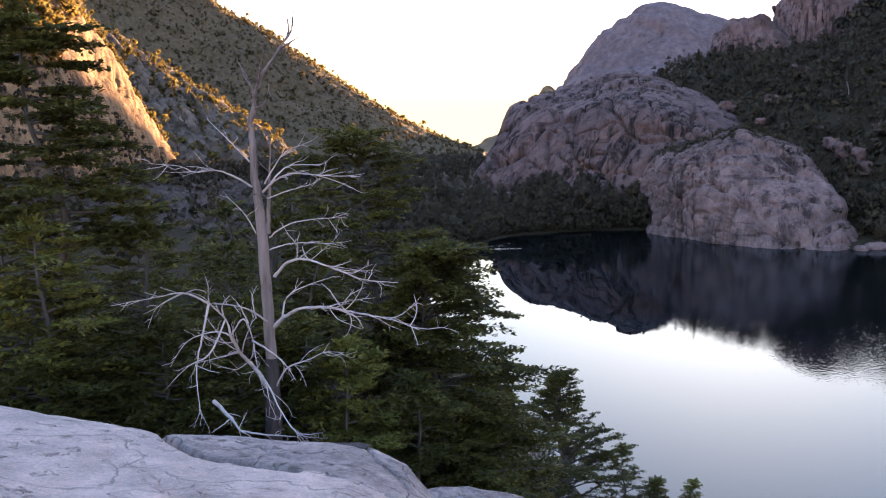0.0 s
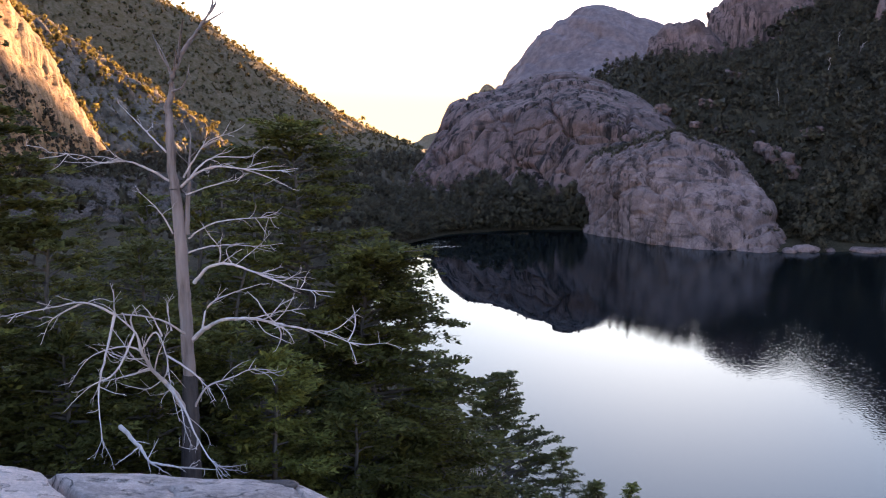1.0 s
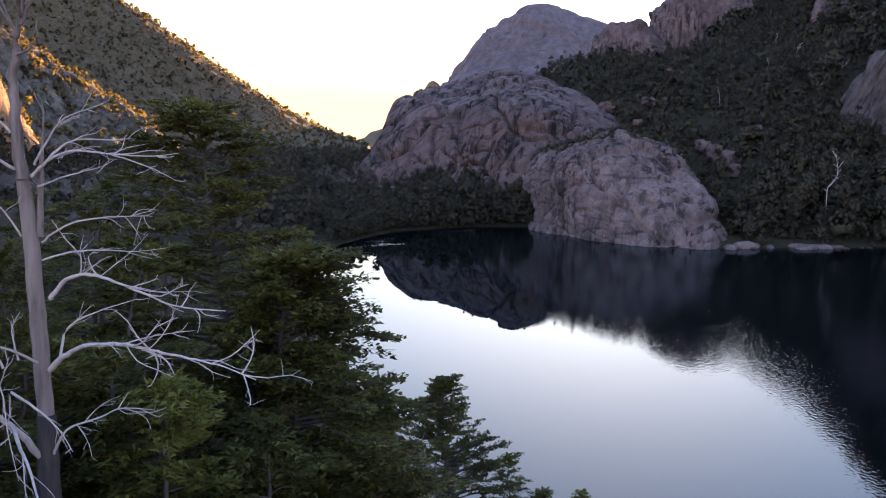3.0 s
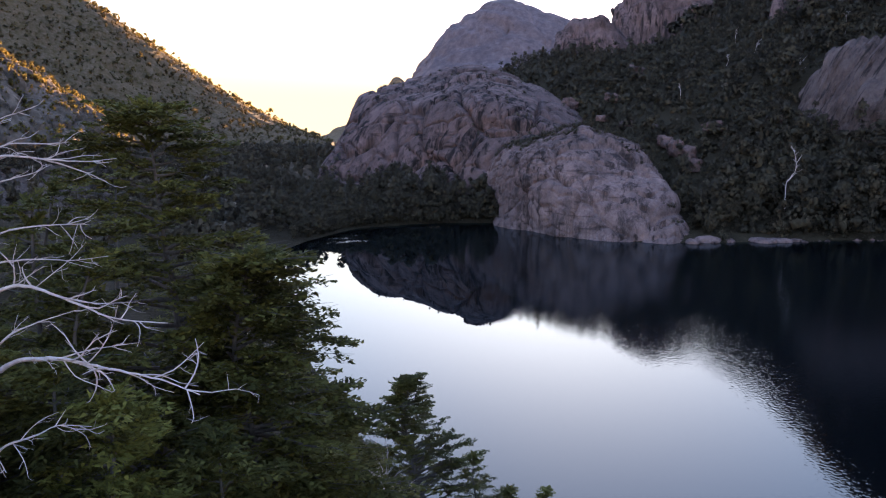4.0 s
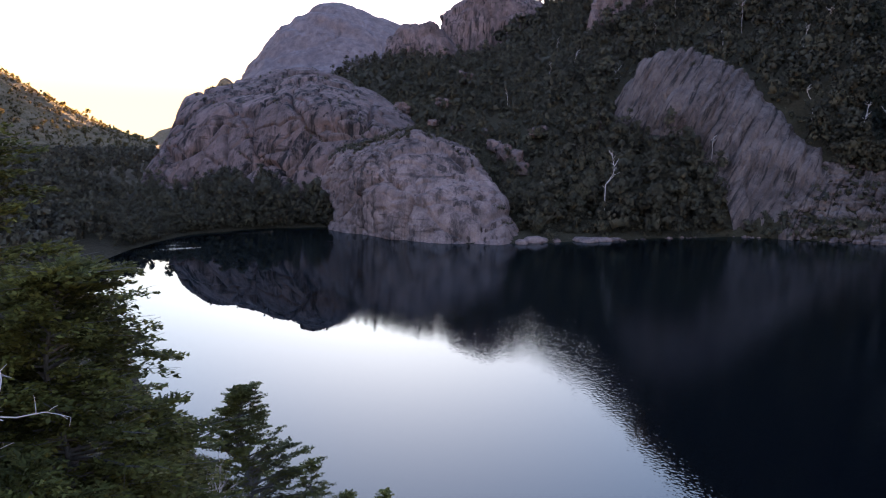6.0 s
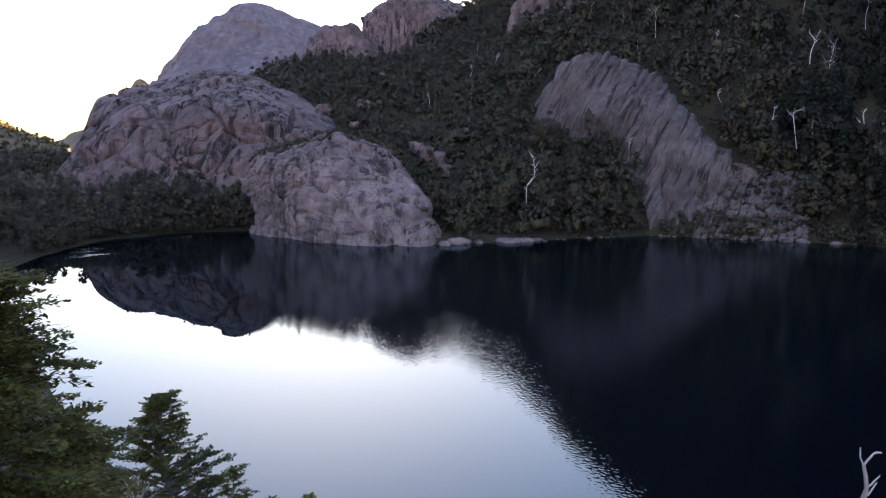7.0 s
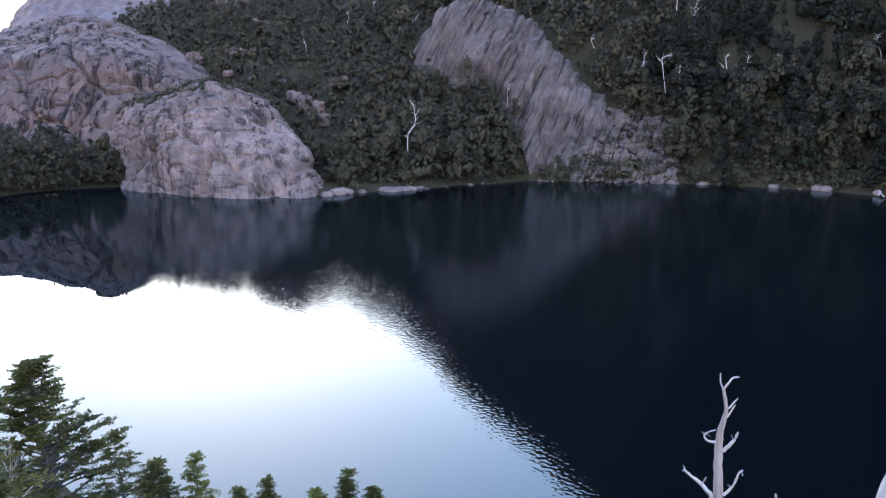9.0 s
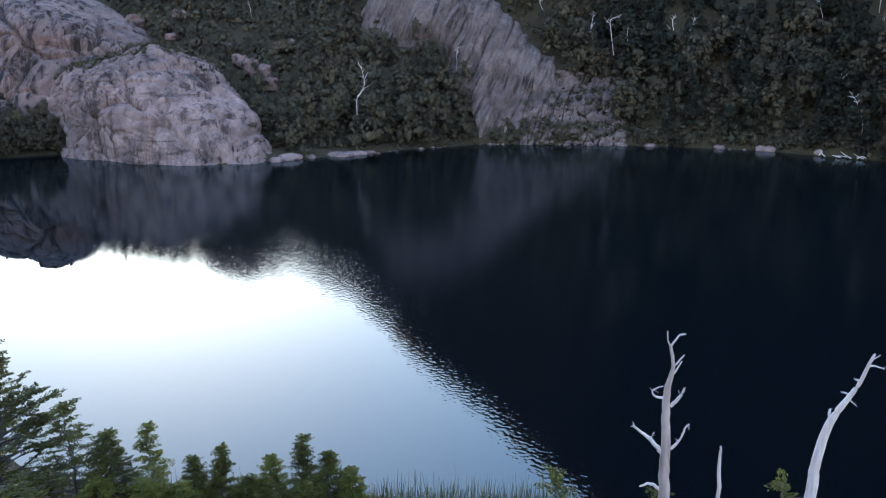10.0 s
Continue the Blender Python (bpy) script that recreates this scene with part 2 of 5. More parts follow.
OLDBARK = bark("old_dark_bark", (0.10, 0.075, 0.068), (0.035, 0.027, 0.025), 22.0)
FOREST_FLOOR = soil("forest_floor", (0.026, 0.019, 0.010), (0.042, 0.031, 0.015), (0.066, 0.047, 0.027), 0.14)
HILL_SOIL = soil("hillside_scrub", (0.066, 0.047, 0.018), (0.105, 0.072, 0.031), (0.17, 0.118, 0.078), 0.03)
SCREE = soil("scree_stones", (0.100, 0.072, 0.058), (0.045, 0.034, 0.027), (0.185, 0.135, 0.112), 0.3)
WATER = lake_water()


# ---- mesh helpers ----
def mesh_of(name, verts, faces, material, smooth=False):
    """A mesh from arrays; all faces have the same number of corners."""
    verts, faces = np.asarray(verts, dtype=np.float32), np.asarray(faces, dtype=np.int32)
    me = bpy.data.meshes.new(name)
    me.vertices.add(len(verts))
    me.vertices.foreach_set("co", verts.ravel())
    k = faces.shape[1]
    me.loops.add(faces.size)
    me.loops.foreach_set("vertex_index", faces.ravel())
    me.polygons.add(len(faces))
    me.polygons.foreach_set("loop_start", np.arange(0, faces.size, k, dtype=np.int32))
    me.polygons.foreach_set("loop_total", np.full(len(faces), k, dtype=np.int32))
    if smooth:
        me.polygons.foreach_set("use_smooth", np.ones(len(faces), dtype=bool))
    me.update(calc_edges=True)
    me.validate()
    me.materials.append(material)
    return me


def thing(name, label, category, group="", kind="", at=(0, 0, 0)):
    ob = tagged(new(name), label, category, group, kind)
    ob.location = at
    return ob


def child(name, me, parent, label="", kind=""):
    ob = tagged(new(name, me), label, "", "", kind)
    ob.parent = parent
    return ob


def polar(bearing, distance, height):
    a = radians(bearing)
    return (distance * math.sin(a), distance * math.cos(a), height)


def spline(p, t):
    """Catmull-Rom through the rows of p (n, k) at t in 0..n-1."""
    p = np.asarray(p, float)
    n = len(p)
    i = np.clip(np.floor(t).astype(int), 0, n - 2)
    f = (t - i)[:, None]
    a, b, c, d = (p[np.clip(i + k, 0, n - 1)] for k in (-1, 0, 1, 2))
    return 0.5 * (2 * b + (c - a) * f + (2 * a - 5 * b + 4 * c - d) * f ** 2 + (3 * b - a - 3 * c + d) * f ** 3)


def grid_faces(rows, cols):
    i = np.arange(rows - 1)[:, None] * cols + np.arange(cols - 1)[None, :]
    i = i.ravel()
    return np.stack([i, i + 1, i + cols + 1, i + cols], 1)


def surface(cage, rows, cols):
    """A smooth (rows, cols, 3) grid over a cage: rows from foot to back, each a list of (bearing, range, height)."""
    net = np.array([[polar(*p) for p in r] for r in cage])
    a = np.stack([spline(net[:, j], np.linspace(0, len(net) - 1, rows)) for j in range(net.shape[1])], 1)
    return np.stack([spline(a[i], np.linspace(0, net.shape[1] - 1, cols)) for i in range(rows)], 0)


def normals(g):
    n = np.cross(np.gradient(g, axis=1), np.gradient(g, axis=0))
    n /= np.linalg.norm(n, axis=2, keepdims=True) + 1e-9
    return n


def cells(p):
    """Cellular pattern: for each point the distances to the nearest two seeds, the way from the nearest, and its random numbers."""
    base = np.floor(p)
    f1, f2 = np.full(len(p), 9.0), np.full(len(p), 9.0)
    way, who = np.zeros_like(p), np.zeros_like(p)
    for off in itertools.product((-1, 0, 1), repeat=3):
        c = base + off
        k = c @ np.array([127.1, 311.7, 74.7])
        v = p - c - np.stack([(np.sin(k + j * 2.1) * 43758.5453) % 1.0 for j in range(3)], 1)
        d = np.linalg.norm(v, axis=1)
        near = d < f1
        f2 = np.where(near, f1, np.minimum(f2, d))
        way = np.where(near[:, None], v, way)
        who = np.where(near[:, None], np.stack([(np.sin(k * 1.7 + j) * 9137.31) % 1.0 for j in range(3)], 1), who)
        f1 = np.where(near, d, f1)
    return f1, f2, way, who


def facets(g, out, n, amount, size, groove, stretch, turn=0.0, tip=0.0):
    """Tilted flat blocks parted by narrow joints, some standing proud of others."""
    m = np.array(Euler((tip, turn, 0)).to_matrix())
    w = g.reshape(-1, 3) / size
    w = w + 0.16 * np.sin(w[:, [1, 2, 0]] * 2.3 + 1.0) + 0.05 * np.sin(w[:, [2, 0, 1]] * 7.1)
    f1, f2, way, who = cells((w @ m) / np.array(stretch))
    gap = f2 - f1
    d = amount * (1.6 * ((who - 0.5) * way).sum(1) + 1.1 * (who[:, 0] - 0.5) - 0.35 * np.exp(-(gap / 0.16) ** 2)) - groove * np.exp(-(gap / 0.045) ** 2)
    return out + n * d.reshape(g.shape[:2])[..., None]


def relief(g, amount, size, ribs=0.0, rib_size=8.0, grooves=0.0, groove_size=14.0, steps=0.0, step_size=3.0, slant=False, blocks=()):
    """Push a grid along its normals: rolling swells, rounded ribs with sharp furrows down the face, offset blocks,
    long curved joints, and low ledges across the face."""
    n = normals(g)
    out = g.copy()
    rows, cols = g.shape[:2]
    for i in range(rows):
        for j in range(cols):
            p = Vector(g[i, j])
            d = amount * noise.fractal(p / size, 1.2, 2.1, 3)
            if ribs:
                q = Vector((p.x / rib_size + p.z * 0.03, p.y / rib_size, p.z / (rib_size * 7)))
                if slant:
                    q = Vector(((p.x * 0.755 - p.y * 0.656 - p.z * 0.42 + 0.8 * noise.noise(p / 22.0)) / rib_size, 0.0, p.z / (rib_size * 4)))
                d += ribs * (abs(noise.noise(q)) * 2.2 + abs(noise.noise(q * 2.3)) * 0.7 - 0.7)
            if steps:
                w = p.z / step_size + 1.6 * noise.noise(p / 9.0)
                d -= steps * (w - math.floor(w)) ** 3 * max(0.0, min(1.0, 0.5 + 2.0 * noise.noise(p / 15.0 + Vector((9, 0, 0)))))
            if grooves:
                for k, (sx, sz) in enumerate(((1.0, 0.5), (0.5, 1.4))):
                    q = Vector((p.x * sx / groove_size + 7 * k, p.y * sx / groove_size, p.z * sz / groove_size))
                    w = noise.fractal(q, 1.0, 2.0, 2)
                    d -= grooves * math.exp(-(w / 0.03) ** 2) * (1.0 - 0.4 * k)
            out[i, j] = g[i, j] + n[i, j] * d
    for b in blocks:
        out = facets(g, out, n, *b)
    return out


def sheet(name, cage, rows, cols, material, label, category, **shape):
    g = surface(cage, rows, cols)
    g = relief(g, **shape)
    ob = new(name, mesh_of(name, g.reshape(-1, 3), grid_faces(rows, cols), material, True))
    tagged(ob, label, category, "", "structure")
    return ob, g

# ---- lake and ground ----
SHORE = [(0, 100), (-4, 135), (-5, 158), (4, 184), (15, 205), (29, 213), (52, 215), (61, 186), (69, 172), (81, 168),
         (104, 168), (120, 168), (140, 166), (151, 154), (161, 145), (172, 130), (180, 109), (182, 84), (178, 40),
         (150, -20), (95, -40), (58, -20), (42, 6), (31, 25), (22, 36), (9, 49), (4, 66)]


def shore_distance(x, y):
    """Metres from the shoreline, positive on land."""
    p = np.array(SHORE, float)
    q = np.roll(p, -1, 0)
    best, inside = np.full(x.shape, 1e9), np.zeros(x.shape, bool)
    for a, b in zip(p, q):
        e = b - a
        t = np.clip(((x - a[0]) * e[0] + (y - a[1]) * e[1]) / (e @ e), 0, 1)
        best = np.minimum(best, np.hypot(x - a[0] - t * e[0], y - a[1] - t * e[1]))
        cross = (a[1] > y) != (b[1] > y)
        xs = a[0] + (y - a[1]) / (e[1] if e[1] else 1e-9) * e[0]
        inside ^= cross & (x < xs)
    return np.where(inside, -best, best)


def ground_height(x, y):
    x, y = np.asarray(x, float), np.asarray(y, float)
    s = shore_distance(x, y)
    low = np.where(s > 0, np.minimum(0.45 * np.maximum(s, 0) ** 0.62, 9.0), np.maximum(s * 0.4, -4.0))
    edge = np.hypot((x + 5.5) / 1.0, (y - 2.0) / 1.35) - 7.0
    edge = np.maximum(edge, 0)
    near = np.clip(s / (np.maximum(s, 0) + edge + 1e-6), 0, 1) ** 2.2 * 17.7
    near = near * np.clip(1.25 - np.hypot(x, y) / 110.0, 0, 1)
    h = np.where(s > 0, np.maximum(low, near), low)
    return h


def ground_at(x, y):
    return float(ground_height(np.array([x]), np.array([y]))[0])


def build_ground():
    bear = np.unique(np.concatenate([np.arange(-50, 80, 0.7), np.arange(80, 311, 5.0)]))
    bear = np.radians(np.append(bear, 310.0))
    rng = np.concatenate([[0.3], np.geomspace(1.5, 4600, 150)])
    b, r = np.meshgrid(bear, rng)
    x, y = r * np.sin(b), r * np.cos(b)
    z = ground_height(x, y)
    bumps = np.array([noise.fractal(Vector((u / 9, v / 9, 3.1)), 0.9, 2.1, 4) for u, v in zip(x.ravel(), y.ravel())]).reshape(x.shape)
    z = z + bumps * np.clip(z, 0, 6) * 0.15 - np.where(r < 13, 0.25, 0.0)
    g = np.stack([x, y, z], 2)
    me = mesh_of("ground", g.reshape(-1, 3), grid_faces(*x.shape), FOREST_FLOOR, True)
    tagged(new("ground", me), "dark mossy forest floor sloping down to the lake shore", "ground", "", "structure")


build_ground()
wv = np.array([(-120, -160, 0), (420, -160, 0), (420, 330, 0), (-120, 330, 0)], float)
water = tagged(new("water", mesh_of("water", wv, [[0, 1, 2, 3]], WATER)),
               "still dark mountain lake mirroring the evening sky", "lake", "", "structure")


# ---- hills and cliffs ----
def away(cage, bearings, factors):
    """Move parts of a cage nearer or farther along the lines of sight from the ledge."""
    return [[(b, r * k, 22 + (h - 22) * k) for b, r, h in row for k in (float(np.interp(b, bearings, factors)),)] for row in cage]


def cols(bearings, ranges, heights):
    return list(zip(bearings, ranges, heights))


hill_right, G_RIGHT = sheet("hillside_right", [
    cols((10, 14, 18, 22, 25.5, 31.7, 36, 40, 44, 48, 53, 59, 65, 75, 92), (250, 232, 205, 192, 189, 198, 206, 216, 214, 216, 213, 209, 198, 178, 160), (-2,) * 15),
    cols((10, 14, 18, 22, 25.5, 31.7, 36, 40, 44, 48, 53, 59, 65, 75, 92), (290, 275, 255, 240, 235, 240, 250, 255, 255, 255, 250, 245, 235, 212, 195), (6, 8, 12, 14, 13, 17, 22, 26, 28, 30, 31, 33, 34, 34, 34)),
    cols((10, 14, 18, 22, 25.5, 31.7, 36, 40, 44, 48, 53, 59, 65, 75, 92), (350, 350, 345, 345, 345, 355, 360, 360, 360, 355, 350, 340, 320, 290, 270), (22, 40, 50, 50, 50, 62, 72, 80, 92, 102, 110, 115, 118, 118, 118)),
    cols((10, 14, 16.5, 22, 26, 31.7, 36, 40, 44, 48, 53, 59, 65, 75, 92), (400, 405, 430, 490, 560, 590, 610, 630, 650, 650, 640, 600, 560, 500, 460), (30, 46, 57, 63, 94, 138, 196, 238, 295, 330, 370, 380, 380, 370, 360)),
    cols((10, 14, 17, 22, 26, 31.7, 36, 40, 44, 48, 53, 59, 65, 75, 92), (460, 500, 540, 640, 700, 740, 760, 760, 800, 800, 780, 760, 720, 640, 600), (15, 28, 42, 78, 110, 145, 180, 215, 280, 350, 390, 400, 400, 390, 380)),
], 70, 150, FOREST_FLOOR, "steep wooded hillside rising from the far shore", "hillside", amount=3.0, size=40.0)

slab, G_SLAB = sheet("granite_slab", [
    cols((12.4, 13.3, 14.6, 17, 20, 23, 25.1, 26.5), (250, 222, 208, 196, 185, 181, 180, 186), (-2,) * 8),
    cols((12.5, 13.5, 14.8, 17, 20, 23, 25.2, 26.1), (252, 224, 212, 201, 192, 190, 189, 196), (6, 10.8, 12.5, 12, 9, 6.5, 3.6, 0.8)),
    cols((12.8, 13.9, 15.2, 17.2, 20, 22.8, 24.6, 25.4), (254, 227, 216, 208, 204, 203, 202, 208), (11, 16.8, 19.3, 20.3, 18.5, 14.5, 10.4, 6)),
    cols((13.2, 14.4, 15.6, 17.5, 19.7, 22.0, 23.6, 24.6), (256, 232, 226, 222, 222, 222, 221, 222), (14, 19.3, 20.9, 23.0, 25.3, 22.8, 18.4, 12.5)),
    cols((13.4, 14.6, 15.8, 17.6, 19.7, 21.9, 23.3, 24.4), (262, 250, 245, 242, 242, 242, 242, 242), (13, 18.5, 20.0, 21.5, 23, 20, 16, 10)),
], 190, 280, GRANITE_PALE, "pale rounded granite slab plunging into the lake", "cliff", amount=1.3, size=18.0, ribs=0.35, rib_size=5.0, steps=0.32, step_size=3.1,
    blocks=((1.3, 15.0, 0.7, (1.3, 1.0, 1.0), 0.4, 0.0), (0.36, 5.5, 0.45, (1.6, 1.2, 0.7), 0.25, 0.2), (0.11, 2.0, 0.15, (1.7, 1.3, 0.6), 0.2, 0.1)))

slab2, G_SLAB2 = sheet("granite_rib", [
    cols((40.2, 42, 44, 46.2, 48.6), (218, 218, 218, 219, 220), (-2,) * 5),
    cols((39.2, 41.0, 43, 45, 47.2), (226, 226, 227, 229, 233), (10, 11, 11, 11, 9)),
    cols((36.3, 38.5, 41, 43.2, 45.6), (250, 240, 239, 241, 248), (14, 23, 25, 24, 19)),
    cols((32.5, 35, 38, 40.6, 43.4), (268, 256, 253, 255, 263), (24, 35, 37, 36, 28)),
    cols((32.6, 34.2, 36.3, 39, 42.2), (280, 273, 273, 273, 276), (34, 47, 50.5, 47, 34)),
    cols((32.8, 34.4, 36.3, 39, 42), (300, 300, 300, 300, 300), (40, 45, 47, 44, 35)),
], 170, 200, GRANITE_RIB, "grey granite rib with steep water-worn furrows", "cliff", amount=1.0, size=16.0, ribs=1.15, rib_size=3.2, slant=True, blocks=((0.5, 10.0, 0.5, (1.0, 1.0, 2.2), 0.5, 0.0), (0.10, 2.6, 0.25, (0.8, 0.8, 2.4), 0.5, 0.0)))

dome, G_DOME = sheet("granite_dome", [
    cols((1.5, 2.7, 4.0, 5.7, 8, 10.5, 12.4, 15, 17.5, 20.5), (286, 284, 282, 277, 267, 255, 245, 238, 236, 236), (2, 3, 4, 5, 6, 6, 6, 8, 8, 8)),
    cols((1.9, 2.8, 3.9, 5.7, 8, 10.5, 12.4, 15, 17.5, 20.5), (302, 300, 298, 291, 280, 267, 257, 250, 248, 248), (9, 14, 18, 21, 22, 22, 22, 22.5, 22, 20)),
    cols((2.4, 3.1, 4.1, 5.7, 8, 10.5, 12.4, 15, 17.5, 20.5), (326, 326, 322, 312, 300, 284, 272, 268, 266, 264), (15, 22, 31, 35, 36, 36, 35.5, 33, 28, 22.5)),
    cols((2.9, 3.4, 4.35, 5.6, 8, 10.4, 12.4, 15, 17.5, 20), (344, 348, 354, 362, 366, 348, 330, 324, 318, 312), (19, 26, 37.5, 41.2, 46.0, 48.6, 48.0, 43.0, 38.0, 29)),
    cols((3.2, 3.7, 4.5, 5.8, 8, 10.5, 12.4, 15, 17.5, 20), (380, 385, 390, 400, 405, 400, 400, 400, 400, 400), (10, 16, 26, 32, 37, 42, 44, 40, 36, 29)),
], 190, 320, GRANITE_DOME, "broad granite dome split into grey cliffs and ledges", "cliff", amount=2.0, size=30.0, ribs=0.18, rib_size=6.0,
    blocks=((1.05, 23.0, 2.0, (1.2, 1.2, 0.9), 0.55, 0.0), (0.34, 10.0, 1.2, (1.0, 1.0, 1.4), 0.45, 0.1), (0.04, 3.4, 0.25, (0.8, 0.8, 1.7), 0.4, 0.0)))

crag1, G_CRAG1 = sheet("upper_crag", [
    cols((16.8, 18, 19.5, 21, 22.6), (462, 460, 460, 460, 464), (45, 46, 48, 50, 52)),
    cols((17.2, 18.1, 19.5, 21, 22.4), (470, 468, 468, 468, 472), (68, 75, 77, 76, 69)),
    cols((17.5, 18.4, 19.6, 20.9, 22.2), (482, 480, 480, 480, 484), (77, 84, 86.5, 85.5, 75)),
    cols((17.8, 18.6, 19.6, 20.8, 22), (520, 520, 520, 520, 520), (68, 74, 78, 78, 72)),
], 50, 60, GRANITE, "rounded granite crag above the woods", "cliff", amount=1.2, size=14.0, ribs=0.8, rib_size=7.0, blocks=((0.9, 13.0, 0.8, (1, 1, 1.4)), (0.25, 5.0, 0.5, (1, 1, 1.6))))

crag2, G_CRAG2 = sheet("high_crag", [
    cols((21.2, 22.6, 24, 26, 28.5), (500, 500, 500, 503, 510), (66, 68, 70, 78, 86)),
    cols((21.0, 22.4, 24, 26, 28.2), (512, 510, 508, 512, 518), (92, 99, 102, 102, 100)),
    cols((21.4, 22.6, 24, 26, 28), (530, 530, 530, 534, 540), (101, 108, 112, 112, 107)),
    cols((21.6, 22.8, 24, 26, 28), (590, 590, 590, 590, 590), (96, 102, 107, 110, 108)),
], 60, 80, GRANITE, "high granite crag on the skyline", "cliff", amount=1.6, size=16.0, ribs=1.0, rib_size=7.0, blocks=((1.1, 15.0, 1.0, (1, 1, 1.6)), (0.35, 5.5, 0.6, (1, 1, 1.8))))

band, G_BAND = sheet("cliff_band", [
    cols((30.5, 32.5, 34.5, 36.5, 38.5), (372, 374, 376, 378, 382), (70, 72, 75, 78, 80)),
    cols((30.7, 32.5, 34.5, 36.5, 38.3), (378, 378, 380, 382, 386), (80, 86, 88, 90, 89)),
    cols((30.9, 32.5, 34.5, 36.5, 38.1), (386, 384, 386, 388, 392), (84, 92, 94, 95, 92)),
    cols((31, 32.5, 34.5, 36.5, 38), (410, 410, 410, 410, 410), (80, 88, 90, 92, 90)),
], 40, 90, GRANITE, "broken granite band high in the woods", "cliff", amount=1.2, size=10.0, ribs=1.0, rib_size=5.0, blocks=((1.6, 9.0, 0.9, (1, 1, 1.8)), (0.5, 3.5, 0.5, (1, 1, 1.5))))

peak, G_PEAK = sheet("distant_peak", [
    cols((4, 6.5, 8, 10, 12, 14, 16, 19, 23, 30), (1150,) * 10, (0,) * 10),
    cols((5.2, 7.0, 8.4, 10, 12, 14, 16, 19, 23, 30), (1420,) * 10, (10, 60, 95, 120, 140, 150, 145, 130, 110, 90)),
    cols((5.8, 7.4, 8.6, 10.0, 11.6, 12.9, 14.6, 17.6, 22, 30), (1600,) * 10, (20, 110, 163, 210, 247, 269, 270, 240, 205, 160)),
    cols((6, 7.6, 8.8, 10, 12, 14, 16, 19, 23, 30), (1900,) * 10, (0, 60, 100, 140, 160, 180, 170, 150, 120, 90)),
], 90, 130, GRANITE_HAZED, "distant bare granite peak, evening haze painted into its rock colour", "mountain", amount=7.0, size=110.0, ribs=5.0, rib_size=70.0, grooves=5.0, groove_size=160.0)

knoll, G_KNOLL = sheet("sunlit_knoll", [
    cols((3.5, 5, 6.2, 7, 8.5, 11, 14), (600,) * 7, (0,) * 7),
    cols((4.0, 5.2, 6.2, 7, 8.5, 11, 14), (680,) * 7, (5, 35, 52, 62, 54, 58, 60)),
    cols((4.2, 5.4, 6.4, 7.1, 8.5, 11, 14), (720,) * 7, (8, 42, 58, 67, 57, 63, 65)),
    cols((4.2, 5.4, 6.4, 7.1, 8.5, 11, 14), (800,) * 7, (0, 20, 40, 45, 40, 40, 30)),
], 40, 70, GRANITE_SUNLIT, "low rocky knoll, the last sun's orange put into its rock", "hill", amount=2.5, size=25.0)

ridge_far, G_RIDGE = sheet("far_ridge", [
    cols((-10, -4, 0, 3, 6, 10, 16), (2200,) * 7, (0,) * 7),
    cols((-10, -4, 0, 2.3, 3.3, 6, 16), (2600,) * 7, (30, 22, 18, 25, 52, 70, 90)),
    cols((-10, -4, 0, 2.3, 3.3, 6, 16), (3200,) * 7, (0, 0, 0, 0, 10, 20, 40)),
], 30, 90, HILL_SOIL, "far wooded ridge behind the pass", "hill", amount=5.0, size=80.0)

hill_left, G_LEFT = sheet("hillside_left", away([
    cols((-55, -40, -26.4, -15.1, -11.5, -6.8, -3.1, 0.0, 2.4), (620, 640, 660, 690, 710, 730, 760, 790, 820), (0,) * 9),
    cols((-55, -40, -26.4, -15.1, -11.5, -6.8, -3.1, 0.0, 2.6), (760, 780, 800, 830, 850, 880, 900, 920, 930), (130, 135, 140, 92, 76, 50, 32, 17, 8)),
    cols((-55, -40, -26.4, -15.1, -11.5, -6.8, -3.1, 0.2, 2.6), (880, 900, 930, 970, 985, 1010, 1030, 1050, 1060), (300, 300, 292, 186, 153, 99, 61, 30, 14)),
    cols((-55, -40, -26.4, -15.1, -11.5, -6.8, -3.1, 0.0, 2.6), (1100, 1100, 1150, 1180, 1200, 1220, 1240, 1250, 1260), (260, 255, 245, 140, 105, 60, 35, 15, 0)),
], (-55, -26, -15, -6.8, 0, 2.6), (1.06, 1.05, 1.02, 0.98, 0.96, 0.96)), 110, 190, HILL_SOIL, "long scrubby mountainside with a sunlit crest", "mountain", amount=2.6, size=70.0, ribs=2.0, rib_size=28.0, blocks=((1.4, 26.0, 1.0, (1, 1, 1)),))

